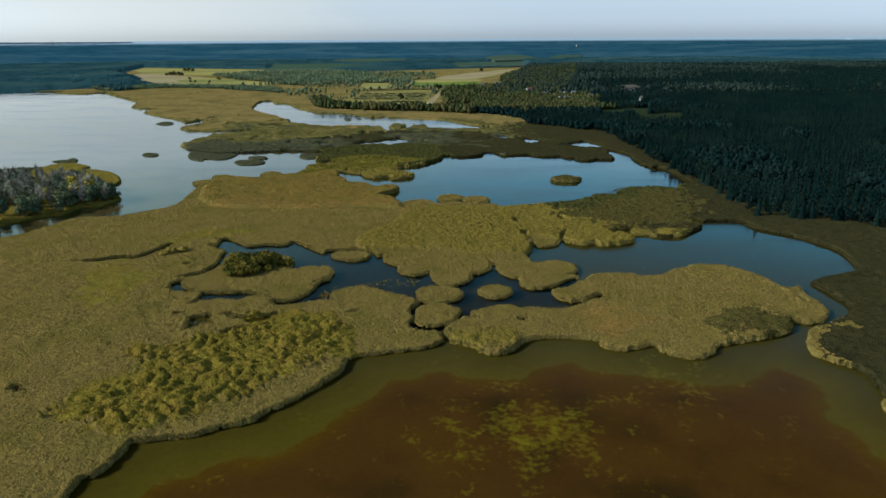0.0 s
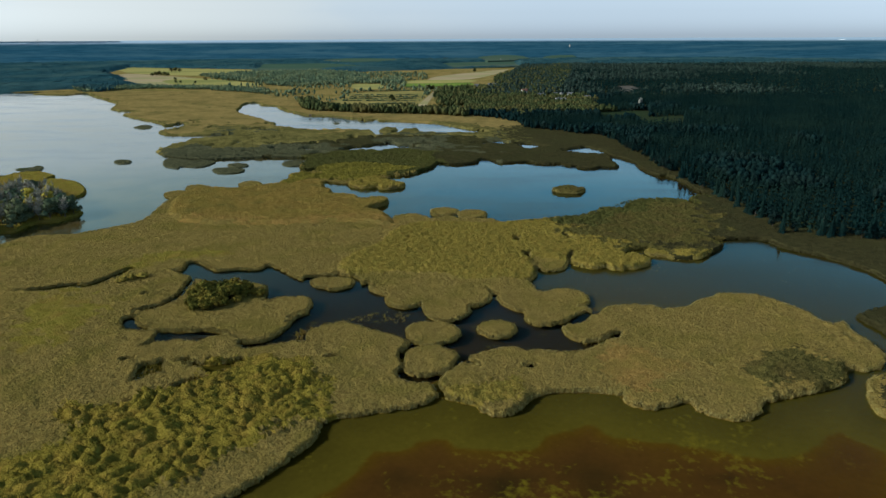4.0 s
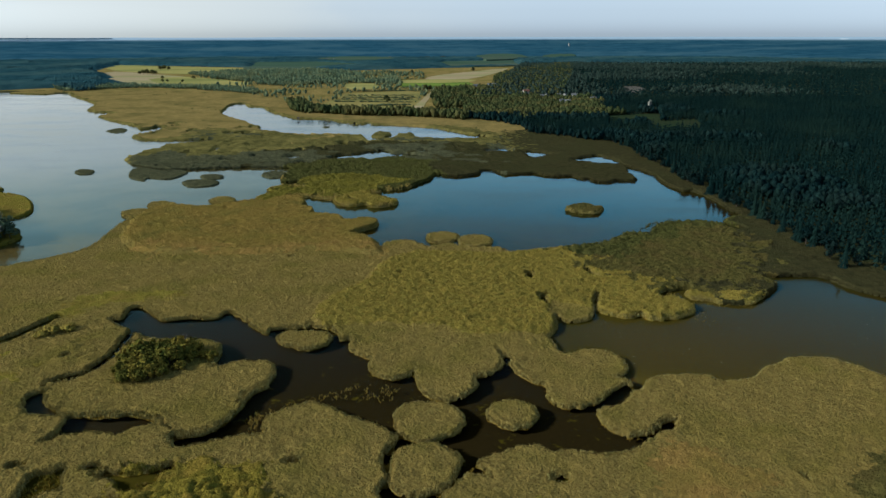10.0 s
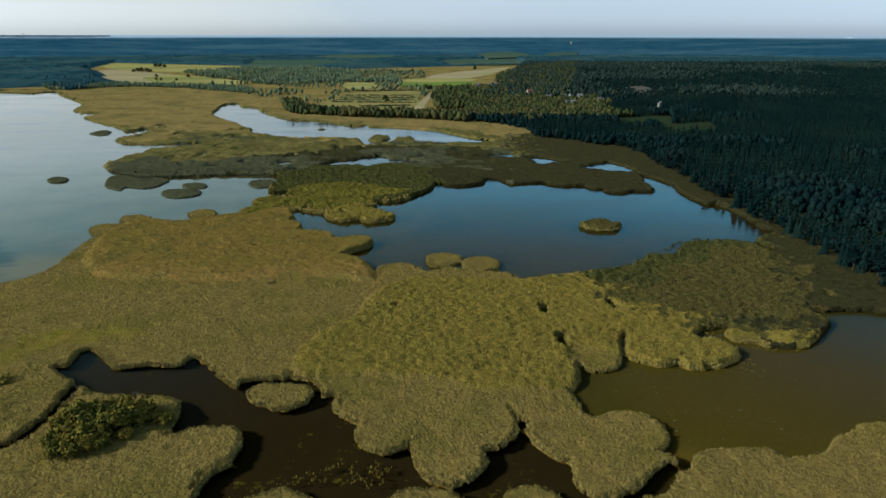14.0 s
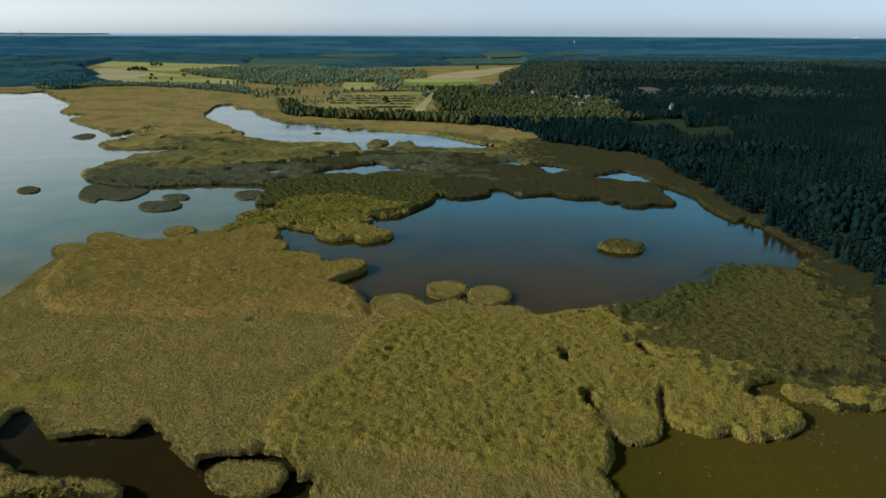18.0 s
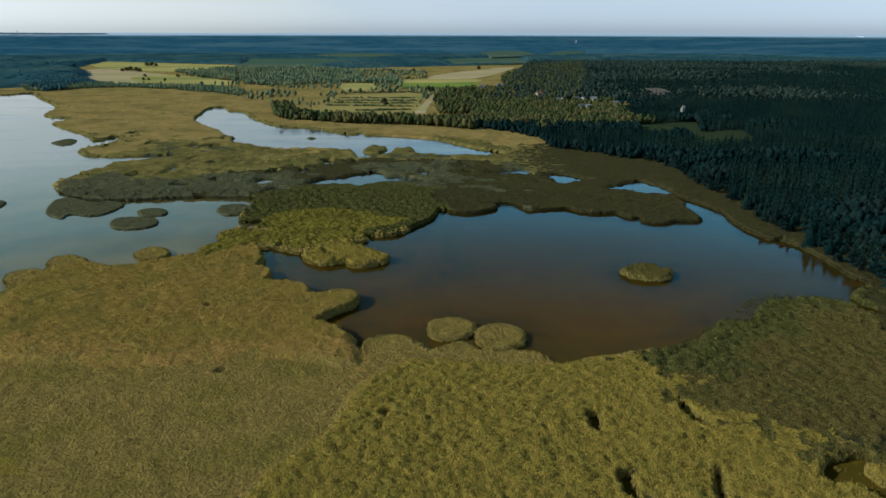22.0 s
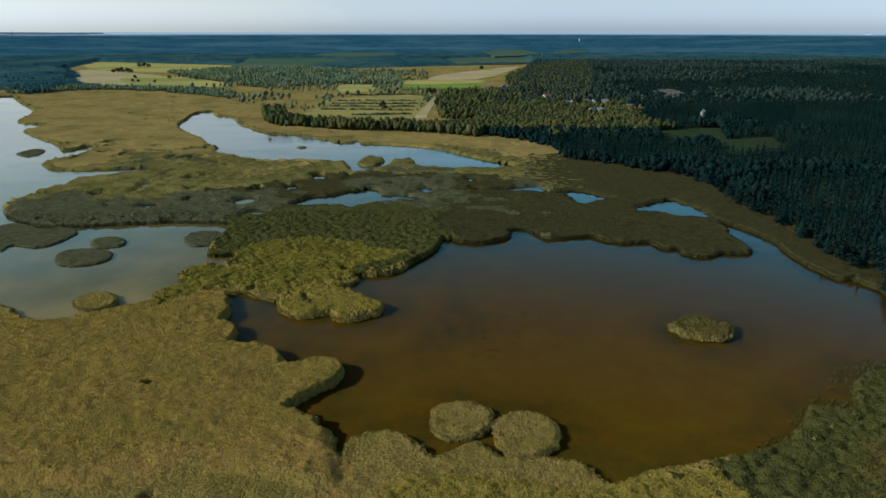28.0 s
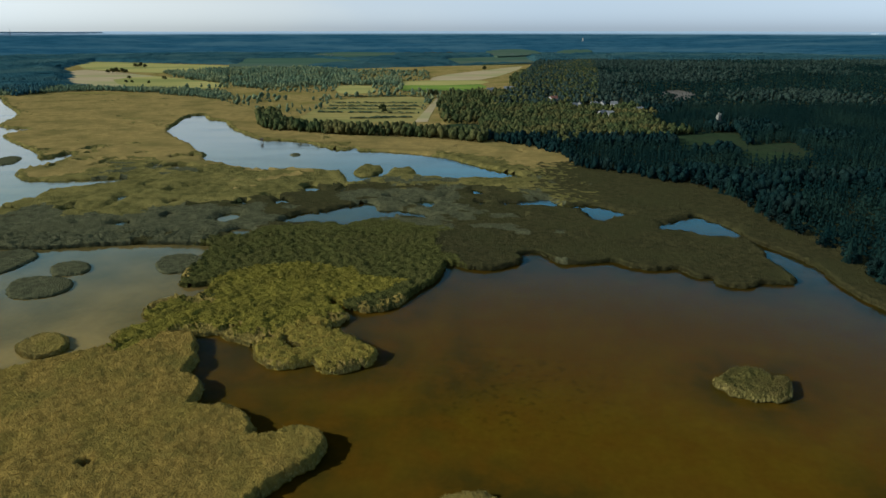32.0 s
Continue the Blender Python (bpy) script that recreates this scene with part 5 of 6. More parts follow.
def build_water():
    xs, ys = np.linspace(-2600, 700, 34), np.linspace(-120, 1800, 20)
    x, y = np.meshgrid(xs, ys)
    nx, ny = len(xs), len(ys)
    i = (np.arange(ny - 1)[:, None] * nx + np.arange(nx - 1)).ravel()
    me = mesh_of("water", np.stack([x, y, 0 * x], -1).reshape(-1, 3), np.stack([i, i + 1, i + nx + 1, i + nx], 1), WATER)
    ob = new("water", me)
    ob.visible_shadow = False
    return tagged(ob, "still shallow lake and pond water over brown silt", "water", kind="structure")


def build_backdrop():
    """Rising far country from three kilometres out to the skyline."""
    turns, rings = 1100, 30
    a = np.linspace(0, 2 * np.pi, turns, endpoint=False)
    rows = []
    for k in range(rings):
        f = k / (rings - 1)
        r = 2900 + 1950 * f
        z = -4 + 84 * f**1.25 + (grainy(a * 60, a * 0 + k, 3.0, 40) - 0.5) * 3.0 * f
        z = z + (hashed(a * 1000, a * 0 + k, 41) * 3.0 + grainy(a * 300, a * 0 + k * 0.6, 2.5, 42) * 4.0 - 3.5) * (k < rings - 2)
        rows.append(np.stack([r * np.cos(a), 150 + r * np.sin(a), z], -1))
    v = np.concatenate(rows)
    j, k = np.meshgrid(np.arange(turns), np.arange(rings - 1))
    j, k = j.ravel(), k.ravel()
    q = np.stack([k * turns + j, k * turns + (j + 1) % turns, (k + 1) * turns + (j + 1) % turns, (k + 1) * turns + j], 1)
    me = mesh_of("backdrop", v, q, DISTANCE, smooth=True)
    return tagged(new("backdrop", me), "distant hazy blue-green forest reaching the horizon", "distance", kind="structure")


def build_far_shore():
    """A low wooded headland beyond the sea at the skyline."""
    n = 160
    f = np.linspace(0, 1, n)
    x, y = -4020 + 2000 * f, 2560 + 1790 * f
    top = 78.5 + 5.5 * np.clip((1 - f) / 0.35, 0, 1) + grainy(f * 400, f * 0, 3.0, 43) * 1.2
    v = np.concatenate([np.stack([x, y, top * 0 + 73], -1), np.stack([x * 1.004, y * 1.004, top], -1), np.stack([x * 1.02, y * 1.02, top * 0 + 73], -1)])
    i = np.arange(n - 1)
    q = np.concatenate([np.stack([i, i + 1, i + n + 1, i + n], 1), np.stack([i + n, i + n + 1, i + 2 * n + 1, i + 2 * n], 1)])
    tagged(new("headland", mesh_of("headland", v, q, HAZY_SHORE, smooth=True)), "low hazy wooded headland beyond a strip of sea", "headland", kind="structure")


FAR_OPEN = ("field_far", "field_far_b", "field_far_c", "field_far_d", "field_far_e", "field_gold", "field_yellow", "field_tan")


def build_far_woods():
    """A closed, bumpy roof of distant trees with the far fields left open."""
    xs, ys = np.arange(-2900, 2900, 17.0), np.arange(1290, 3150, 17.0)
    x, y = np.meshgrid(xs, ys)
    x, y = x + (hashed(x, y, 45) - 0.5) * 12, y + (hashed(x, y, 46) - 0.5) * 12
    edge = inside(x, y, FAR_WOODS, 40.0)
    for k in FAR_OPEN:
        edge = np.minimum(edge, -inside(x, y, np.array(FIELDS[k], float), 40.0) + 12)
    z = (5 + 4 * hashed(x, y, 47) + 4 * grainy(x, y, 120, 48)) * np.clip(edge / 24, 0, 1) ** 0.5
    nx, ny = len(xs), len(ys)
    i = (np.arange(ny - 1)[:, None] * nx + np.arange(nx - 1)).ravel()
    quads = np.stack([i, i + 1, i + nx + 1, i + nx], 1)
    mx, my = x.ravel()[quads].mean(1), y.ravel()[quads].mean(1)
    keep = (np.hypot(mx, my - 150) < 3000) & (np.abs(mx) < 0.85 * my + 60)
    keep &= edge.ravel()[quads].max(1) > 0
    v, f = packed(np.stack([x, y, z], -1).reshape(-1, 3), quads[keep])
    tagged(new("far_forest", mesh_of("far_forest", v, f, HAZE_FAR_LEAF)), "continuous distant woodland, haze in its blue-green colour", "forest", kind="stuff")


build_ground()
build_water()
build_backdrop()
build_far_shore()
build_far_woods()


# ---- plants of the marsh ----
def blades(x, y, z, size, count=5):
    """Tufts of leaning leaves, each leaf one narrow triangle."""
    n = len(x)
    turn = rng.uniform(0, 2 * np.pi, (n, count))
    lean = rng.uniform(0.05, 0.38, (n, count))
    tall = (size * rng.uniform(0.6, 1.35, n))[:, None] * rng.uniform(0.7, 1.15, (n, count))
    bx, by = x[:, None] + rng.normal(0, 0.28, (n, count)) * size[:, None], y[:, None] + rng.normal(0, 0.28, (n, count)) * size[:, None]
    w = 0.12 * size[:, None] * rng.uniform(0.7, 1.3, (n, count))
    cx, cy = np.cos(turn), np.sin(turn)
    base = z[:, None] - 0.35
    tip = np.stack([bx + cx * lean * tall, by + cy * lean * tall, base + 0.35 + tall * (1 - 0.35 * lean)], -1)
    left = np.stack([bx - cy * w, by + cx * w, base + 0 * w], -1)
    right = np.stack([bx + cy * w, by - cx * w, base + 0 * w], -1)
    v = np.stack([left, right, tip], 2).reshape(-1, 3)
    return v, np.arange(len(v)).reshape(-1, 3)


def sheet(x0, x1, y0, y1, s, outer=False):
    """A grid of plant tops whose rim follows the shore, between two slanting bounds or outside them. Returns corners, triangles, and each triangle's island and bed."""
    xs, ys = np.arange(x0, x1 + s, s), np.arange(y0, y1 + s, s)
    x, y = np.meshgrid(xs, ys)
    x = x + (hashed(x / s, y / s, 51) - 0.5) * 0.5 * s
    y = y + (hashed(x / s, y / s, 52) - 0.5) * 0.5 * s
    d, owner = shore(x, y)
    gy, gx = np.gradient(d, s)
    g2 = np.maximum(gx**2 + gy**2, 0.3)
    rim = (d > -1.1 * s) & (d < 0.5 * s)
    x, y = np.where(rim, x - d * gx / g2, x), np.where(rim, y - d * gy / g2, y)
    d = np.where(rim, 0.0, d)
    kind = cover(x, y)
    fringe = (kind == 9) & (d < 1 + 6 * grainy(x, y, 30, 66) ** 2) & (x < -60)
    kind = np.where(fringe, 10, kind)
    kind = np.where(owner >= 0, np.array([*ISLE_KIND, 0])[owner], kind)
    z = standing(x, y, d, kind, owner)
    z = np.where((owner >= 0) & (kind == 3), np.minimum(z * 0.55, 0.7 + 0.25 * grainy(x, y, 2.5, 71)), z)
    nx, ny = len(xs), len(ys)
    i = (np.arange(ny - 1)[:, None] * nx + np.arange(nx - 1)).ravel()
    flip = hashed(i, i * 0, 53) > 0.5
    one = np.where(flip[:, None], np.stack([i, i + 1, i + nx + 1], 1), np.stack([i, i + 1, i + nx], 1))
    two = np.where(flip[:, None], np.stack([i, i + nx + 1, i + nx], 1), np.stack([i + 1, i + nx + 1, i + nx], 1))
    tris = np.concatenate([one, two])
    D, X, Y = d.ravel(), x.ravel(), y.ravel()
    mx, my = X[tris].mean(1), Y[tris].mean(1)
    dry = (inside(mx, my, FOREST, 14.0) > 12) | (inside(mx, my, NORTH, 14.0) > 4)
    aside = np.abs(mx) - 0.78 * my - 30
    keep = (D[tris].min(1) > -1e-6) & (aside > -2.5 if outer else aside < 0) & ~dry
    tris = tris[keep]
    own = owner.ravel()[tris].max(1)
    bed = kind.ravel()[tris[:, 0]]
    return np.stack([X, Y, z.ravel()], 1), tris, own, bed


def largest(verts, tris):
    """The largest connected piece of a mesh."""
    mark = np.arange(len(verts))
    while True:
        low = mark[tris].min(1)
        then = mark.copy()
        np.minimum.at(then, tris.ravel(), np.repeat(low, 3))
        then = then[then]
        if (then == mark).all():
            break
        mark = then
    ids, many = np.unique(mark[tris[:, 0]], return_counts=True)
    return packed(verts, tris[mark[tris[:, 0]] == ids[many.argmax()]])


def build_marsh():
    near, far, outer = sheet(-330, 235, 44, 612, 0.8), sheet(-760, 330, 612, 1330, 2.6), sheet(-330, 235, -120, 420, 2.6, True)
    tufts = []
    for verts, tris, own, bed, scale, thin in ((*near, 1.0, 1.0), (*far, 1.25, 0.22), (*outer, 1.25, 0.12)):
        p = verts[tris]
        area = 0.5 * np.abs((p[:, 1, 0] - p[:, 0, 0]) * (p[:, 2, 1] - p[:, 0, 1]) - (p[:, 2, 0] - p[:, 0, 0]) * (p[:, 1, 1] - p[:, 0, 1]))
        mid = p.mean(1)
        aside = np.clip(1.25 - np.abs(mid[:, 0]) / 260, 0.4, 1.0)
        want = area * np.array(GROWTH)[bed, 4] * thin * aside
        many = np.floor(want + rng.random(len(want))).astype(int)
        t = np.repeat(np.arange(len(tris)), many)
        a, b = rng.random(len(t)), rng.random(len(t))
        a, b = np.where(a + b > 1, 1 - a, a), np.where(a + b > 1, 1 - b, b)
        q = p[t, 0] + a[:, None] * (p[t, 1] - p[t, 0]) + b[:, None] * (p[t, 2] - p[t, 0])
        tufts.append((q, own[t], bed[t], np.array(GROWTH)[bed[t], 3] * scale, np.zeros(len(t), bool)))
        at_rim = np.flatnonzero((p[:, :, 2].min(1) < -0.1) & (p[:, :, 2].max(1) > 0.3))
        n = int(4 if scale < 1.2 else 1)
        t = np.repeat(at_rim, n)
        w = rng.dirichlet((1, 1, 1), len(t))
        q = (p[t] * w[:, :, None]).sum(1)
        q[:, 2] = q[:, 2] * 0.5 + rng.uniform(0.3, 0.9, len(t))
        tufts.append((q, own[t], bed[t], np.array(GROWTH)[bed[t], 3] * 1.1, (scale < 1.2) & (np.isin(bed[t], (0, 1, 2, 12)) | (own[t] == list(ISLES).index("isle_rock"))) & ~((q[:, 0] > 20) & (q[:, 1] > 370) & (own[t] < 0)) & (rng.random(len(t)) < 0.75)))
    tq, to, tb, ts, te = (np.concatenate([t[k] for t in tufts]) for k in range(5))

    def beds(o, b):
        base, vs, fs = 0, [], []
        for verts, tris, own, bed in (near, far, outer):
            pick = (own == o) & (bed == b)
            if pick.any():
                v, f = packed(verts, tris[pick])
                vs.append(v)
                fs.append(f + base)
                base += len(v)
        return (np.concatenate(vs), np.concatenate(fs)) if vs else None

    names = list(ISLES)
    for o in range(-1, len(names)):
        for b, (name, label, top, leaf) in enumerate(GROWTH_LOOK):
            got = beds(o, b)
            if got is None or len(got[1]) < 6:
                continue
            if o >= 0:
                got = largest(*got)
                name, label = ISLE_LOOK[names[o]]
                ob = tagged(new(name, mesh_of(name, *got, top, smooth=True)), label, "reed island", group="reed islands")
            else:
                ob = tagged(new(name, mesh_of(name, *got, top, smooth=True)), label, name.replace("_", " "), kind="stuff")
            for rim in (False, True):
                pick = (to == o) & (tb == b) & (te == rim)
                if not pick.any():
                    continue
                v, f = blades(tq[pick, 0], tq[pick, 1], tq[pick, 2], ts[pick], 4)
                word = "fringe" if rim else "leaves"
                part(word, mesh_of(word, v, f, RIM_BLADE if rim else leaf), ob, kind="stuff")


def build_sparse():
    """Thin stands of plants out in the water, and white flecks of lily flowers."""
    for name, label, outline, gap, size, leaf in SPARSE:
        line = rounded(outline)
        lo, hi = line.min(0), line.max(0)
        x, y = rng.uniform(lo[0], hi[0], int((hi - lo).prod() / gap)), rng.uniform(lo[1], hi[1], int((hi - lo).prod() / gap))
        ok = (inside(x, y, line, 5.0) > 0) & (grainy(x, y, 2.2, 91) > 0.45)
        x, y = x[ok], y[ok]
        v, f = blades(x, y, np.full(len(x), 0.1), size * rng.uniform(0.6, 1.2, len(x)), 6)
        tagged(new(name, mesh_of(name, v, f, leaf)), label, "water plants", kind="stuff")
    n = 260
    x, y = rng.uniform(52, 170, n), rng.uniform(262, 322, n)
    some = grainy(x, y, 9, 93) + rng.uniform(0, 0.35, n) > 0.62
    x, y = x[some], y[some]
    n = len(x)
    t = rng.uniform(0, 6.3, n)
    r = rng.uniform(0.10, 0.34, n)
    k = np.arange(5) * 2 * np.pi / 5
    v = np.stack([x[:, None] + r[:, None] * np.cos(k + t[:, None]), y[:, None] + r[:, None] * np.sin(k + t[:, None]), np.full((n, 5), 0.03) + rng.uniform(0, 0.06, (n, 5))], -1).reshape(-1, 3)
    f = np.arange(5 * n).reshape(-1, 5)
    tagged(new("water_lilies", mesh_of("water_lilies", v, f, LILY)), "scattered pale water-lily flecks on the shallow pond", "water lilies", kind="stuff")


build_marsh()
build_sparse()


# ---- trees ----
def tube(a, b, ra, rb, sides=5):
    """A tapered limb from a to b."""
    a, b = np.array(a, float), np.array(b, float)
    ahead = (b - a) / np.linalg.norm(b - a)
    side = np.cross(ahead, (0.31, 0.95, 0.05))
    side /= np.linalg.norm(side)
    up = np.cross(ahead, side)
    t = np.linspace(0, 2 * np.pi, sides, endpoint=False)
    ring = np.cos(t)[:, None] * side + np.sin(t)[:, None] * up
    v = np.concatenate([a + ring * ra, b + ring * rb])
    i = np.arange(sides)
    j = (i + 1) % sides
    return v, np.concatenate([np.stack([i, j, j + sides], 1), np.stack([i, j + sides, i + sides], 1)])


def joined(pieces):
    vs, fs, base = [], [], 0
    for v, f in pieces:
        vs.append(v)
        fs.append(f + base)
        base += len(v)
    return np.concatenate(vs), np.concatenate(fs)


def leafy(r, centres, sizes, count, leaf, flat=0.85):
    """Loose leaf clumps, one tilted triangle each, on the skins of several lobes, round a ragged core."""
    pieces = []
    for c, s in zip(centres, sizes):
        n = max(6, int(count * s**2 / np.sum(np.square(sizes))))
        out = r.normal(size=(n, 3))
        out /= np.linalg.norm(out, axis=1)[:, None]
        at = np.array(c) + out * s * r.uniform(0.72, 1.12, n)[:, None] * (1, 1, flat)
        a = np.cross(out, r.normal(size=(n, 3)))
        a /= np.linalg.norm(a, axis=1)[:, None]
        b = np.cross(out, a) + out * r.uniform(-0.6, 0.6, n)[:, None]
        w = (leaf * r.uniform(0.6, 1.4, n))[:, None]
        v = np.stack([at + a * w, at - a * w * 0.6 + b * w * 0.8, at - a * w * 0.5 - b * w], 1).reshape(-1, 3)
        pieces.append((v, np.arange(3 * n).reshape(-1, 3)))
        core = np.array([(1, 0, 0), (-1, 0, 0), (0, 1, 0), (0, -1, 0), (0, 0, 1), (0, 0, -1)], float) * s * r.uniform(0.5, 0.75, (6, 1)) * (1, 1, flat) + c
        pieces.append((core, np.array([(0, 2, 4), (2, 1, 4), (1, 3, 4), (3, 0, 4), (2, 0, 5), (1, 2, 5), (3, 1, 5), (0, 3, 5)])))
    return joined(pieces)


def broadleaf(seed, count, leaf):
    """Trunk with limbs, and crown, of a tree one metre high."""
    r = np.random.default_rng(seed)
    k = r.integers(4, 7)
    turn = np.arange(k) * 2.4 + r.uniform(0, 6)
    high = np.linspace(0.40, 0.80, k) + r.uniform(-0.04, 0.04, k)
    out = r.uniform(0.10, 0.20, k) * np.linspace(1.2, 0.4, k)
    centres = np.stack([np.cos(turn) * out, np.sin(turn) * out, high], 1)
    sizes = r.uniform(0.15, 0.22, k)
    limbs = [tube((0, 0, -0.03), (0.01, 0, 0.45), 0.026, 0.016)]
    limbs += [tube((0, 0, 0.25 + 0.04 * i), c, 0.012, 0.005, 4) for i, c in enumerate(centres)]
    return joined(limbs), leafy(r, centres, sizes, count, leaf)


def facets():
    """The twelve corners and twenty faces of an icosahedron."""
    g = (1 + 5**0.5) / 2
    v = np.array([(-1, g, 0), (1, g, 0), (-1, -g, 0), (1, -g, 0), (0, -1, g), (0, 1, g), (0, -1, -g), (0, 1, -g), (g, 0, -1), (g, 0, 1), (-g, 0, -1), (-g, 0, 1)]) / math.hypot(1, g)
    f = [(a, b, c) for a, b, c in itertools.combinations(range(12), 3) if max(np.linalg.norm(v[a] - v[b]), np.linalg.norm(v[b] - v[c]), np.linalg.norm(v[a] - v[c])) < 1.1]
    return v, np.array([(a, b, c) if np.dot(np.cross(v[b] - v[a], v[c] - v[a]), v[a]) > 0 else (a, c, b) for a, b, c in f])


BALL = facets()


def clumpy(seed, k, uneven=0.28, slim=1.0):
    """Crown of a broadleaf tree one metre high as seen from afar: k uneven billows of foliage."""
    r = np.random.default_rng(seed)
    turn = np.arange(k) * 2.4 + r.uniform(0, 6)
    pieces = []
    for i in range(k):
        f = (i + 0.5) / k
        out = 0.16 * (1 - f) + 0.03
        size = r.uniform(0.24, 0.32) if k > 1 else 0.38
        c = np.array((np.cos(turn[i]) * out, np.sin(turn[i]) * out, 0.34 + 0.42 * f if k > 1 else 0.55))
        pieces.append((BALL[0] * size * r.uniform(1 - uneven, 1 + uneven, (12, 1)) * (slim, slim, 1.1) + c * (slim, slim, 1), BALL[1]))
    return joined(pieces)


def spruce(seed, layers, arms):
    """Trunk and drooping tiers of branches of a conifer one metre high."""
    r = np.random.default_rng(seed)
    pieces = []
    for i in range(layers):
        f = i / (layers - 1)
        z, wide = 0.14 + 0.80 * f, (0.185 * (1 - f) ** 0.85 + 0.018) * r.uniform(0.85, 1.15)
        t = np.arange(arms) * 2 * np.pi / arms + r.uniform(0, 6)
        w = 2.6 / arms
        reach = wide * r.uniform(0.75, 1.2, arms)
        top = np.stack([0 * t, 0 * t, np.full(arms, z + 0.13)], 1)
        one = np.stack([np.cos(t - w) * reach, np.sin(t - w) * reach, np.full(arms, z - 0.05)], 1)
        two = np.stack([np.cos(t + w) * reach, np.sin(t + w) * reach, z - 0.05 + r.uniform(-0.02, 0.02, arms)], 1)
        pieces.append((np.stack([top, one, two], 1).reshape(-1, 3), np.arange(3 * arms).reshape(-1, 3)))
    return tube((0, 0, -0.03), (0, 0, 0.9), 0.018, 0.004, 4), joined(pieces)


def bare_tree(seed):
    """Trunk and a haze of thin grey twigs."""
    r = np.random.default_rng(seed)
    limbs = [tube((0, 0, -0.03), (0.01, 0.01, 0.8), 0.018, 0.006)]
    twigs = []
    for _ in range(90):
        z = r.uniform(0.3, 0.85)
        t, out = r.uniform(0, 2 * np.pi), r.uniform(0.08, 0.22) * (1.15 - z * 0.7)
        a, b = np.array((0, 0, z)), np.array((np.cos(t) * out, np.sin(t) * out, z + r.uniform(0.05, 0.22)))
        twigs.append(tube(a, b, 0.011, 0.004, 3))
    return joined(limbs), joined(twigs)


def bush(seed, count, leaf):
    """Stems and a wide crown of a shrub one metre high."""
    r = np.random.default_rng(seed)
    k = r.integers(5, 8)
    t = np.arange(k) * 2.4 + r.uniform(0, 6)
    out = np.sqrt(np.linspace(0.02, 1, k)) * 0.42
    centres = np.stack([np.cos(t) * out, np.sin(t) * out, 0.62 - out * 0.5 + r.uniform(-0.06, 0.08, k)], 1)
    stems = [tube((c[0] * 0.2, c[1] * 0.2, -0.05), c, 0.03, 0.012, 4) for c in centres]
    return joined(stems), leafy(r, centres, r.uniform(0.24, 0.36, k), count, leaf)


def thing_tree(name, label, category, pair, crown_material, group="", bark=BARK, wood_name="trunk"):
    """A model of a tree with its trunk and crown, far below ground until copied into place."""
    top = tagged(new(name), label, category, group)
    part(wood_name, mesh_of(wood_name, *pair[0], bark, smooth=True), top)
    part("crown", mesh_of("crown", *pair[1], crown_material), top)
    return top


def plant(model, spots):
    """Stands copies of a model at (x, y, height, turn); the first spot takes the model itself."""
    made = []
    for n, (x, y, h, turn, wide) in enumerate(spots):
        m = Matrix.LocRotScale((x, y, 0.2), Euler((0, 0, turn)), (h * wide, h * wide, h))
        if n:
            ob = copy_thing(model, Matrix())
        else:
            ob = model
        ob.matrix_basis = m
        made.append(ob)
    return made


def strewn(outline, gap, seed, avoid=(), flare=0.86):
    """Uneven spots about gap metres apart inside an outline."""
    r = np.random.default_rng(seed)
    lo, hi = outline.min(0), outline.max(0)
    x, y = np.meshgrid(np.arange(lo[0], hi[0], gap), np.arange(lo[1], hi[1], gap))
    x, y = x.ravel() + r.uniform(-0.5, 0.5, x.size) * gap, y.ravel() + r.uniform(-0.5, 0.5, y.size) * gap
    ok = (inside(x, y, outline, 12.0) > 0) & (np.abs(x) < flare * y + 60)
    x, y = x[ok], y[ok]
    for a in avoid:
        out = inside(x, y, a, 6.0) < -1.0
        x, y = x[out], y[out]
    return x, y


def stand(models, x, y, tall, seed, wide=(0.85, 1.2)):
    """Many trees in one mesh: corners and triangles."""
    r = np.random.default_rng(seed)
    vs, fs, base = [], [], 0
    pick = r.integers(0, len(models), len(x))
    for k, (v, f) in enumerate(models):
        at = np.flatnonzero(pick == k)
        n = len(at)
        if not n:
            continue
        t, h, w = r.uniform(0, 6.3, n), r.uniform(*tall, n), r.uniform(*wide, n)
        c, s = np.cos(t)[:, None], np.sin(t)[:, None]
        q = np.empty((n, len(v), 3), np.float32)
        q[..., 0] = x[at, None] + (v[:, 0] * c - v[:, 1] * s) * (h * w)[:, None]
        q[..., 1] = y[at, None] + (v[:, 0] * s + v[:, 1] * c) * (h * w)[:, None]
        q[..., 2] = 0.2 + v[:, 2] * h[:, None]
        vs.append(q.reshape(-1, 3))
        fs.append((f[None] + (np.arange(n) * len(v))[:, None, None]).reshape(-1, 3) + base)
        base += n * len(v)
    return np.concatenate(vs), np.concatenate(fs)


OPEN = [np.array(p, float) for n, p in FIELDS.items()]
YARDS = [rounded([(x - 0.6 * w, y - 2.0 * w), (x + 0.6 * w, y - 2.0 * w), (x + 0.85 * w, y + 0.8 * w), (x - 0.85 * w, y + 0.8 * w)]) for x, y, w in ((155, 1218, 13), (111, 1399, 14), (80, 1380, 14), (209, 1170, 20), (228, 1170, 12), (189, 1072, 16), (299, 1005, 16), (176, 1160, 16), (244, 1108, 12))]
SPRUCE_LOW = [spruce(s, 4, 5)[1] for s in range(5)]
BROAD_LOW = [clumpy(20 + s, 3, slim=(1.0, 0.85, 0.6)[s % 3]) for s in range(6)]
SPRUCE_FAR = [spruce(s, 3, 4)[1] for s in range(3)]
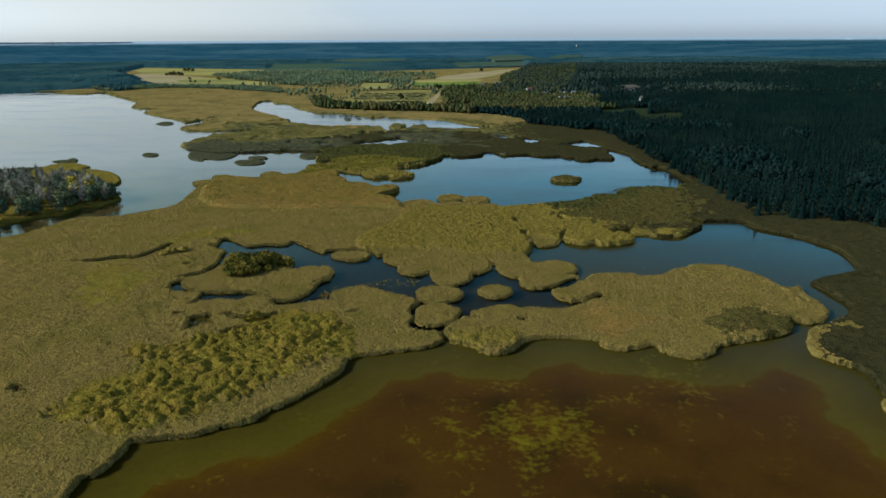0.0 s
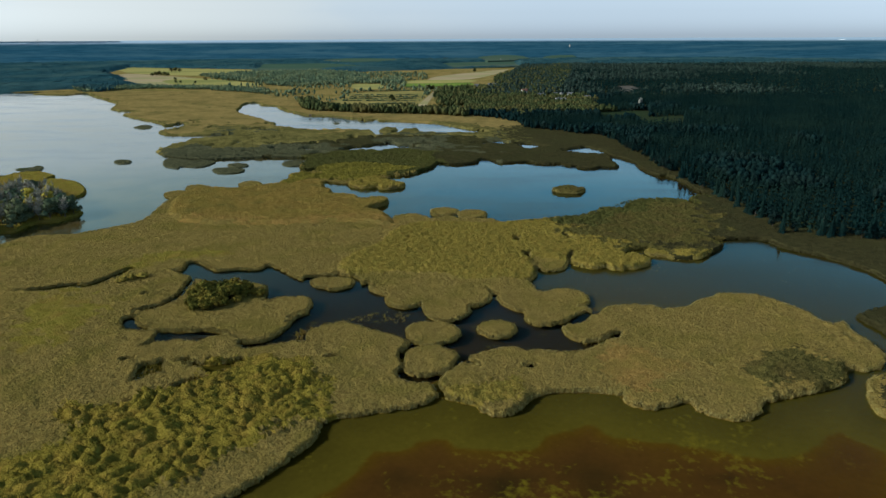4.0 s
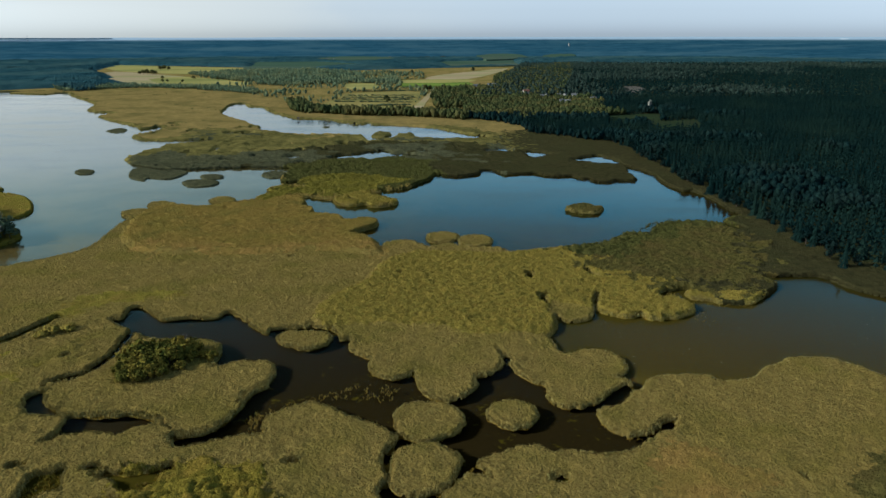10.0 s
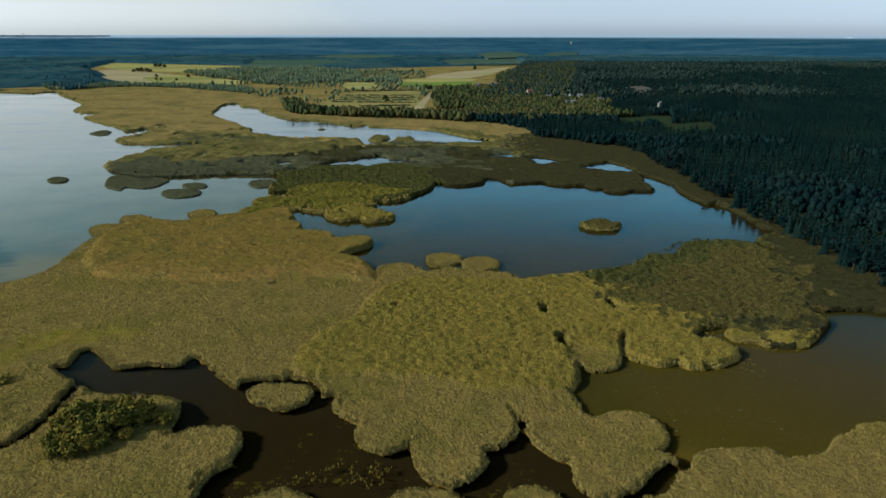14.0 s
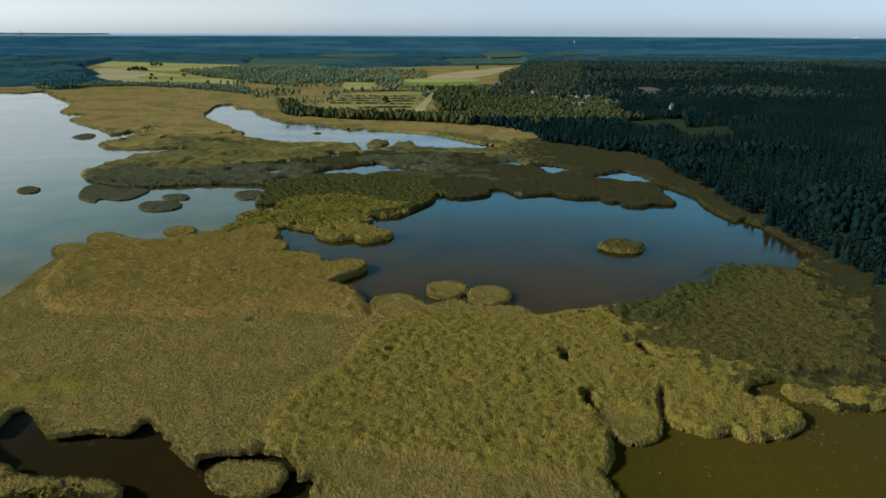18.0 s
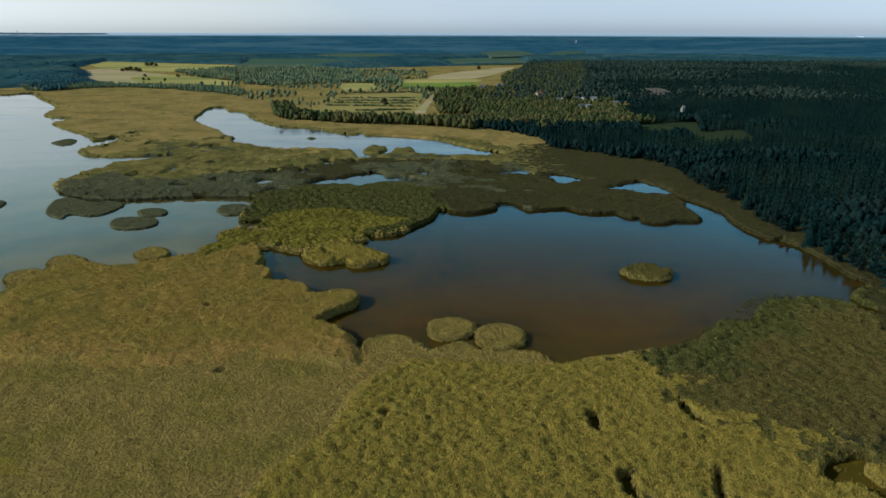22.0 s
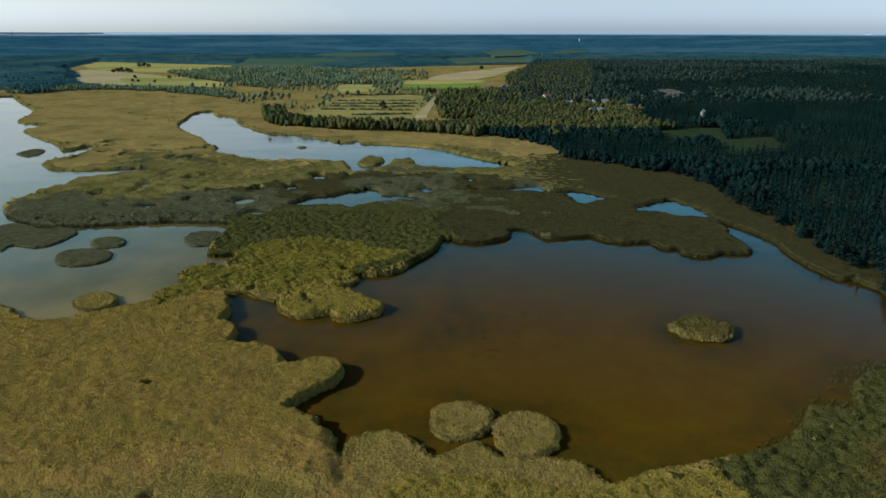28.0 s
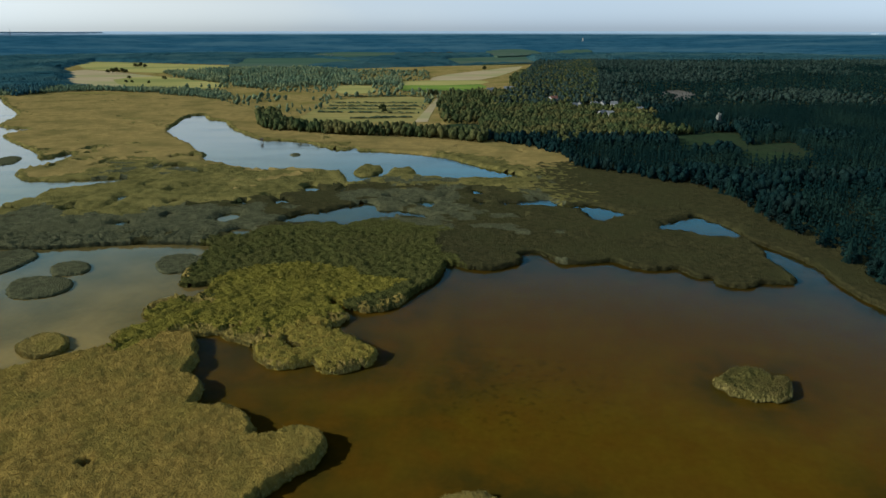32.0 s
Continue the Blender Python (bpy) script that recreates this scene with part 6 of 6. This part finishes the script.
BROAD_FAR = [clumpy(30 + s, 2, slim=(1.0, 0.8, 0.6)[s % 3]) for s in range(6)]


def woods(name, label, material, models, x, y, tall, seed, wide=(0.85, 1.2)):
    if len(x):
        tagged(new(name, mesh_of(name, *stand(models, x, y, tall, seed, wide), material, smooth=material not in (CONIFER,))), label, "forest", kind="stuff")


def build_forest():
    x, y = strewn(FOREST, 4.1, 61, OPEN + YARDS)
    keep = y < 1150
    x, y = x[keep], y[keep]
    edge = inside(x, y, FOREST, 20.0)
    near = (edge < 7) & (y < 720) & (y > 300)
    leafy_part = (grainy(x, y, 60, 71) - np.clip((x - 260) / 900, 0, 0.4) > 0.66) | (edge < 5) | ((y > 860) & (x + (grainy(x, y, 80, 70) - 0.5) * 160 < 290))
    woods("spruce_forest", "dense spruce forest behind the marsh, cloud shade in its colour", CONIFER, SPRUCE_LOW, x[~near & ~leafy_part], y[~near & ~leafy_part], (6.5, 13), 62, (0.75, 1.05))
    # hamlet trees keep LEAF, the others take its shade-darkened copy
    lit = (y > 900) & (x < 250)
    for some, leaf, label in ((lit, LEAF, "olive broadleaf trees around the hamlet"), (~lit, SHADE_LEAF, "broadleaf trees mixed through the forest, cloud shade in their colour")):
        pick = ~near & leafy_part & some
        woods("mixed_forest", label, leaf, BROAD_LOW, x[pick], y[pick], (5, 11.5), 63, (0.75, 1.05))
    ex, ey = x[near], y[near]
    r = np.random.default_rng(64)
    order = r.permutation(len(ex))[:110]
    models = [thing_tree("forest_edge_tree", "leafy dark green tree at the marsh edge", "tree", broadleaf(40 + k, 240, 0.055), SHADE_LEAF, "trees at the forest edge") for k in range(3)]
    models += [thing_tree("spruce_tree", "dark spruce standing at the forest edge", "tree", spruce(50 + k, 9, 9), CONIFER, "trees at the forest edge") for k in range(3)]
    for k, m in enumerate(models):
        tall = (6, 10) if k < 3 else (9, 15)
        plant(m, [(ex[i], ey[i], r.uniform(*tall), r.uniform(0, 6), r.uniform(0.9, 1.25)) for i in order[k::6]])
    # the country behind, in coarser trees
    x, y = strewn(FOREST, 9.5, 65, OPEN + YARDS)
    keep = y >= 1150
    x, y = x[keep], y[keep]
    # sun gaps between cloud shade, imitated by lighter trees among dark conifers
    sunny = (grainy(x, y, 180, 72) + (hashed(x * 7, y * 7, 75) - 0.5) * 0.5 + np.clip((500 - x) / 900, -0.3, 0.35) + 0.5 * ((y > 1950) & (y < 2330)) > 0.6)
    woods("spruce_forest", "spruce forest on the low plateau, cloud shade in its colour", CONIFER, SPRUCE_FAR, x[~sunny], y[~sunny], (10, 16), 66, (1.1, 1.6))
    woods("mixed_forest", "olive woodland on the low plateau, sun and haze in its colour", HAZE_PLATEAU_LEAF, BROAD_FAR, x[sunny], y[sunny], (8, 13), 67, (0.9, 1.3))
    for name, gap, tall, label in (("belt_pond", 4.4, (7, 14.5), "dense dark tree belt along the far pond"), ("wood_village", 6.4, (4, 12), "sunlit trees around the hamlet"), ("belt_nw", 4.3, (2, 8), "low scrub and trees at the lake head"), ("belt_mid", 6.2, (3, 11), "rows of olive trees between the fields"), ("forest_nw", 8.5, (7, 12), "dark wood beside the stubble field")):
        x, y = strewn(WOODS[name], gap, 68, OPEN + YARDS)
        if name == "belt_nw":
            some = grainy(x, y, 40, 73) > 0.16
            x, y = x[some], y[some]
        if name == "belt_mid":
            some = grainy(x, y, 55, 74) > 0.3
            x, y = x[some], y[some]
        woods("tree_belt", label, {"forest_nw": HAZE_FAR_LEAF, "belt_pond": LEAF, "wood_village": LEAF}.get(name, HAZE_LEAF), BROAD_LOW if gap < 7 else BROAD_FAR, x, y, tall, 69, (0.7, 1.1))
    # loose trees over the pastures
    lane = np.array([(-640, 1460), (-560, 1970), (-300, 1980), (-40, 1900), (20, 1330), (-20, 1030), (-230, 1110), (-330, 1260)], float)
    x, y = strewn(lane, 12.0, 77, OPEN)
    some = grainy(x, y, 70, 78) > 0.36
    woods("scattered_trees", "scattered trees and scrub on rough pasture", HAZE_LEAF, BROAD_LOW, x[some], y[some], (2, 10), 79, (0.8, 1.3))


build_forest()


# ---- fields ----
def slab(outline, z, thick=0.25):
    bm = bmesh.new()
    face = bm.faces.new([bm.verts.new((x, y, z)) for x, y in outline])
    if face.normal.z < 0:
        face.normal_flip()
    made = bmesh.ops.extrude_face_region(bm, geom=[face])["geom"]
    bmesh.ops.translate(bm, verts=[v for v in made if isinstance(v, bmesh.types.BMVert)], vec=(0, 0, -thick))
    bmesh.ops.recalc_face_normals(bm, faces=bm.faces)
    return bm


FIELD_LOOK = {
    "field_tan": ("stubble_field", "pale tan harvested stubble field", FIELD_STRAW), "field_yellow": ("yellow_field", "bright yellow-green cereal field", FIELD_YELLOW),
    "field_low": ("hay_meadow", "pale yellow-green hay meadow below the stubble", FIELD_YELLOW), "field_lime": ("green_field", "small lime-green field between trees", FIELD_YELLOW),
    "field_strip": ("pasture", "dry tan pasture with low hedges", PASTURE), "field_strip_b": ("pasture", "striped green pasture with low hedges", PASTURE),
    "field_green": ("green_field", "bright green field beside a hedge", FIELD_GREEN), "field_gold": ("stubble_field", "golden stubble field on the rise", FIELD_STRAW),
    "field_gold_b": ("yellow_field", "narrow yellow-green field strip", FIELD_YELLOW), "meadow_east": ("meadow", "shaded meadow behind the tree belt", CLEARING),
    "meadow_e2": ("clearing", "dull green grass clearing in the forest", CLEARING), "meadow_e3": ("clearing", "dull green grass clearing in the forest", CLEARING),
    "quarry": ("quarry", "pale gravel pit cut into the forest", GRAVEL), "track": ("dirt_field", "bare tan earth strip beside the wood", FIELD_STRAW),
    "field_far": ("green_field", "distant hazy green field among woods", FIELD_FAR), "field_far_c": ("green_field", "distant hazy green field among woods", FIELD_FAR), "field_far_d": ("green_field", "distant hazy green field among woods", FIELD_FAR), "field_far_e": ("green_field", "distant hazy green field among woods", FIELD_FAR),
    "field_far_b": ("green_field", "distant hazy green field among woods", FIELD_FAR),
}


def build_fields():
    wide = [(-900, 1330), (-545, 1350), (-400, 1305), (-316, 1255), (-235, 1135), (-190, 990), (-100, 940), (0, 915), (60, 960), (110, 1400), (300, 2250), (-300, 2050), (-560, 2250), (-1000, 2450), (-1100, 2100)]
    me = bpy.data.meshes.new("meadow")
    bm = slab(wide, 0.62)
    bm.to_mesh(me)
    bm.free()
    me.materials.append(MEADOW)
    tagged(new("meadow", me), "rough dry meadow north of the marsh", "meadow", kind="structure")
    for n, (key, (name, label, material)) in enumerate(FIELD_LOOK.items()):
        me = bpy.data.meshes.new(name)
        bm = slab(rounded(FIELDS[key], 2) if key not in ("track",) else FIELDS[key], 0.72 + 0.012 * n + {"field_far": 2.0, "field_far_c": 2.0, "field_far_b": 7.0, "field_far_d": 7.0, "field_far_e": 7.0}.get(key, 0.0), 7.5 if "far" in key else 0.25)
        bm.to_mesh(me)
        bm.free()
        me.materials.append(material)
        tagged(new(name, me), label, "field", kind="structure")
    # hedge rows over the pastures
    r = np.random.default_rng(81)
    xs, ys = [], []
    for a, b, gap in (((-160, 1112), (-34, 1100), 7), ((-158, 1145), (-34, 1142), 6), ((-150, 1176), (-32, 1174), 4), ((-155, 1215), (-28, 1213), 8), ((-66, 1385), (60, 1405), 6), ((-160, 1300), (-20, 1310), 5), ((-60, 1060), (-34, 1062), 3), ((-110, 1052), (-60, 1058), 3.5)):
        n = int(abs(b[0] - a[0]) / gap * 2.4)
        t = (np.arange(n) + r.uniform(-0.4, 0.4, n)) / n
        ok = r.random(n) < 0.75
        xs.append((a[0] + (b[0] - a[0]) * t)[ok])
        ys.append((a[1] + (b[1] - a[1]) * t + r.uniform(-2, 2, n))[ok])
    x, y = np.concatenate(xs), np.concatenate(ys)
    low = [bush(90 + s, 26, 0.2)[1] for s in range(3)]
    v, f = stand(low, x, y, (1.2, 3.4), 82, (1.2, 2.0))
    v[:, 2] += 0.5
    tagged(new("hedge", mesh_of("hedge", v, f, HAZE_LEAF)), "broken dark hedge rows across the pasture", "hedge", kind="stuff")
    lone = thing_tree("field_tree", "round dark tree standing in the field", "tree", broadleaf(95, 200, 0.07), LEAF, "trees in the fields")
    plant(lone, [(-762, 1842, 14, 0.4, 1.5), (-750, 1838, 16, 2.0, 1.4), (-738, 1842, 14, 1.0, 1.5), (-770, 1838, 11, 2.4, 1.5), (-729, 1840, 11, 4.4, 1.5), (-808, 2064, 14, 1.0, 1.5), (-796, 2068, 16, 3.0, 1.4), (-784, 2066, 12, 5.0, 1.5), (-600, 1560, 8, 1.0, 1.4), (-590, 1563, 7, 2.0, 1.4), (-548, 1540, 8, 3.0, 1.3), (-17, 1290, 15, 2.2, 1.1), (-10, 1296, 13, 4.0, 1.2), (-76, 1130, 10, 2.0, 1.5), (-72, 1100, 9, 5.0, 1.3), (-560, 1640, 10, 1.2, 1.4), (-500, 1625, 9, 0.2, 1.3), (-640, 1660, 9, 0.9, 1.4), (106, 1950, 13, 2.0, 1.3), (-62, 1850, 11, 2.0, 1.3)])


build_fields()


# ---- willows on the reed island, the wooded lake island ----
def build_thickets():
    r = np.random.default_rng(101)
    spots = [(-96.9, 278.5, 3.4), (-93.6, 279.5, 4.6), (-90.4, 282.5, 5.4), (-87.6, 280.5, 5.0), (-84.8, 283.5, 4.6), (-82.0, 281.5, 4.2), (-79.2, 283.5, 3.6), (-94.1, 274.5, 4.4), (-90.4, 275.5, 5.2), (-87.1, 275.5, 4.8), (-83.8, 276.5, 4.4), (-80.6, 278.0, 3.8), (-92.2, 271.0, 3.8), (-88.5, 271.5, 4.2), (-84.8, 272.5, 3.6), (-96.9, 271.5, 3.0), (-77.3, 279.5, 3.2), (-74.5, 281.5, 2.8), (-71.3, 280.5, 2.4), (-86.6, 268.0, 3.4), (-90.4, 266.5, 3.2), (-82.9, 269.5, 3.2), (-79.2, 273.5, 3.4), (-94.1, 267.5, 2.8)]
    models = [thing_tree("willow_shrub", "bushy olive willow shrub growing on the reed island", "shrub", bush(110 + k, 520, 0.06), WILLOW, "willow thicket", wood_name="stems") for k in range(3)]
    for k, m in enumerate(models):
        plant(m, [(x, y, h * r.uniform(1.2, 2.2), r.uniform(0, 6), r.uniform(0.7, 1.05)) for x, y, h in spots[k::3]])
    m = thing_tree("dead_willow", "bare grey willow beside the green thicket", "shrub", bare_tree(140), WOOD, "willow thicket")
    plant(m, [(-82, 287, 6.5, 0.4, 1.2), (-77, 285, 4.5, 2.0, 1.3)])
    m = thing_tree("low_shrub", "low green shrub rising from the reeds", "shrub", bush(120, 200, 0.1), CATTAIL_BLADE, "low shrubs", wood_name="stems")
    plant(m, [(-133.5, 300, 4.2, 0.3, 1.3), (-129, 302, 3.8, 2.0, 1.3), (-136, 297, 3.4, 3.0, 1.3)])
    m = thing_tree("sedge_mound", "rounded dark olive sedge mound at the pond shore", "sedge mound", bush(121, 420, 0.09), FERN_BLADE, "sedge mounds", wood_name="stems")
    plant(m, [(x, y, h, k * 1.3, 1.7) for k, (x, y, h) in enumerate(((125, 428, 2.7), (110, 411.5, 2.9), (92.5, 399, 3.2), (89, 385, 3.0), (96.5, 393, 2.8), (120, 414, 2.8), (117, 421, 2.6), (100, 404.5, 2.8), (104, 398, 2.7), (97, 384, 2.6)))])
    isle = ISLES["isle_wood"]
    x, y = strewn(isle, 5.6, 102)
    inner = (inside(x, y, isle, 12.0) > 3.0) & (x > -0.74 * y - 12) & (y < 462)
    x, y = x[inner], y[inner]
    bare = r.random(len(x)) < 0.72 - 0.25 * np.clip((x + 270) / 30, 0, 1)
    kinds = [
        (thing_tree("bare_tree", "grey twiggy tree on the wooded island", "tree", bare_tree(130), TWIG, "trees of the lake island"), bare, (11, 15)),
        (thing_tree("island_tree", "dark green tree on the wooded island", "tree", broadleaf(131, 220, 0.06), HAZE_LEAF, "trees of the lake island"), ~bare, (9, 13)),
    ]
    for m, pick, tall in kinds:
        plant(m, [(a, b, r.uniform(*tall), r.uniform(0, 6), r.uniform(1.1, 1.5)) for a, b in zip(x[pick], y[pick])][-150:])
    m = thing_tree("yellow_tree", "bright yellow-leaved tree at the island tip", "tree", broadleaf(132, 220, 0.06), GOLD_LEAF, "trees of the lake island")
    plant(m, [(-240, 410, 14, 0, 1.0), (-236, 420, 13.5, 2, 1.0), (-248, 422, 15.5, 1, 1.1), (-257, 405, 11, 3, 1.1), (-245, 436, 14, 4, 1.0), (-246, 401, 9, 5, 1.1)])


build_thickets()


# ---- buildings ----
def house(x, y, turn, w, d, h, label, walls=PLASTER, roof=ROOF, name="house"):
    """Walls with gables, overhanging roof, chimney, windows and a door."""
    top = tagged(new(name), label, name.replace("_", " "), "houses of the hamlet")
    top.matrix_world = pose(x, y, 0.5, 0, 0, turn)
    bm = bmesh.new()
    ridge = h + d * 0.42
    rim = [(-d / 2, 0), (d / 2, 0), (d / 2, h), (0, ridge), (-d / 2, h)]
    face = bm.faces.new([bm.verts.new((-w / 2, a, b)) for a, b in rim])
    made = bmesh.ops.extrude_face_region(bm, geom=[face])["geom"]
    bmesh.ops.translate(bm, verts=[v for v in made if isinstance(v, bmesh.types.BMVert)], vec=(w, 0, 0))
    bmesh.ops.recalc_face_normals(bm, faces=bm.faces)
    part("wall", (bm, walls), top)
    slope = math.atan2(ridge - h, d / 2)
    run = math.hypot(ridge - h, d / 2) + 0.5
    cover_bm = bmesh.new()
    for s in (-1, 1):
        m = Matrix.Translation((0, s * (d / 4 + 0.18), (h + ridge) / 2 + 0.02)) @ Matrix.Rotation(-s * slope, 4, "X")
        box(cover_bm, (w + 0.8, run, 0.16), m)
    roof_ob = part("roof", (cover_bm, roof), top)
    part("chimney", (box(bmesh.new(), (0.7, 0.7, 1.6), pose(w * 0.2, 0.3, ridge + 0.3)), STONE), roof_ob)
    for k in range(max(2, int(w // 3))):
        a = -w / 2 + (k + 0.5) * w / max(2, int(w // 3))
        part("window", (box(bmesh.new(), (1.1, 0.12, 1.3), pose(a, -d / 2 - 0.02, h * 0.55)), PANE), top)
    part("door", (box(bmesh.new(), (1.0, 0.1, 2.05), pose(w / 2 - 0.9, -d / 2 - 0.03, 1.03)), WOOD), top)
    return top


def build_hamlet():
    house(155, 1218, 25, 11, 8, 6.5, "two-storey house with warm plaster and red roof among trees")
    house(111, 1399, -10, 16, 9, 4.0, "long pale farmhouse with a grey roof", roof=ROOF_GREY)
    house(80, 1380, 15, 13, 9, 3.5, "pale barn with grey sheet roof beside the field", roof=ROOF_GREY, name="barn")
    for x, y, t, w in ((201, 1168, 10, 9), (213, 1174, 60, 8), (228, 1170, -20, 9), (189, 1072, 30, 9), (197, 1066, -35, 8), (171, 1154, 15, 9), (181, 1166, 70, 8), (244, 1108, 0, 9)):
        house(x, y, t, w, 6.5, 4.6, "small pale cottage under trees with grey roof", roof=ROOF_GREY, name="cottage")
    for x, y, t in ((-427, 2765, 10), (-395, 2724, 60), (184, 2790, 0), (262, 2800, 35)):
        house(x, y, t, 15, 9, 5.0, "distant pale farmhouse beside a green field", roof=ROOF_GREY, name="farmhouse")
    tower = tagged(new("tower_ruin"), "pale stone tower with a broken top among dark trees", "tower")
    tower.matrix_world = pose(299, 1005, 0.4, 0, 0, 20)
    part("shaft", (box(bmesh.new(), (4.0, 4.0, 10), pose(0, 0, 5.0), 0.2), STONE), tower)
    cap = bmesh.new()
    for a, b, c in ((-1.6, -1.6, 1.2), (1.5, 1.6, 2.8), (1.6, -1.5, 2.0), (0.2, 1.6, 0.8)):
        box(cap, (1.3, 1.3, c), pose(a * 0.85, b * 0.85, 10 + c / 2))
    part("broken_parapet", (cap, STONE), tower)
    for z in (4.5, 8.5):
        part("window", (box(bmesh.new(), (1.0, 0.2, 1.8), pose(0, -2.01, z)), PANE), tower)
    hide = tagged(new("bird_hide"), "small dark wooden hide on stilts in the far pond", "hide")
    hide.matrix_world = pose(-166.6, 891, 0)
    part("cabin", (box(bmesh.new(), (2.4, 2.2, 2.2), pose(0, 0, 3.0), 0.05), WOOD), hide)
    part("roof", (box(bmesh.new(), (3.0, 2.8, 0.15), pose(0, 0, 4.22, 6)), WOOD), hide)
    for a in (-1, 1):
        for b in (-0.9, 0.9):
            part("stilt", (box(bmesh.new(), (0.16, 0.16, 3.4), pose(a, b, 0.3)), WOOD), hide)
    mast = tagged(new("silo"), "slim white silo tower on the skyline", "silo")
    mast.matrix_world = pose(775, 4000, 29)
    bm = bmesh.new()
    bmesh.ops.create_cone(bm, cap_ends=True, segments=14, radius1=3, radius2=3, depth=20, matrix=pose(0, 0, 10))
    part("shaft", (bm, PLASTER), mast)
    bm = bmesh.new()
    bmesh.ops.create_cone(bm, cap_ends=True, segments=14, radius1=3.3, radius2=0.6, depth=3, matrix=pose(0, 0, 21.5))
    part("cap", (bm, ROOF_GREY), mast)


build_hamlet()


# ---- on the skyline ----
def build_skyline():
    for x, y, w in ((2440, 4110, 40), (2515, 4085, 60), (2580, 4050, 36)):
        hall = tagged(new("warehouse"), "long low white warehouse on the far skyline", "warehouse", "warehouses on the skyline")
        hall.matrix_world = pose(x, y, 63, 0, 0, -31)
        part("wall", (box(bmesh.new(), (w, 20, 7), pose(0, 0, 3.5), 0.3), WHITE_PANEL), hall)
        part("roof", (box(bmesh.new(), (w + 2, 22, 0.8), pose(0, 0, 7.4), 0.2), WHITE_PANEL), hall)
        for k in range(3):
            part("door", (box(bmesh.new(), (4, 0.4, 4), pose(-w / 3 + k * w / 3, -10.1, 2.0)), ROOF_GREY), hall)
    for x, y, h in ((-2510, 3700, 44), (-2400, 3710, 30), (-2170, 3720, 34)):
        mast = tagged(new("radio_mast"), "thin grey radio mast on the far skyline", "mast", "masts on the skyline")
        mast.matrix_world = pose(x, y, 62)
        bm = bmesh.new()
        bmesh.ops.create_cone(bm, cap_ends=True, segments=6, radius1=1.3, radius2=0.5, depth=h, matrix=pose(0, 0, h / 2))
        part("shaft", (bm, ROOF_GREY), mast)
        part("platform", (box(bmesh.new(), (4, 4, 0.8), pose(0, 0, h * 0.8)), ROOF_GREY), mast)


build_skyline()
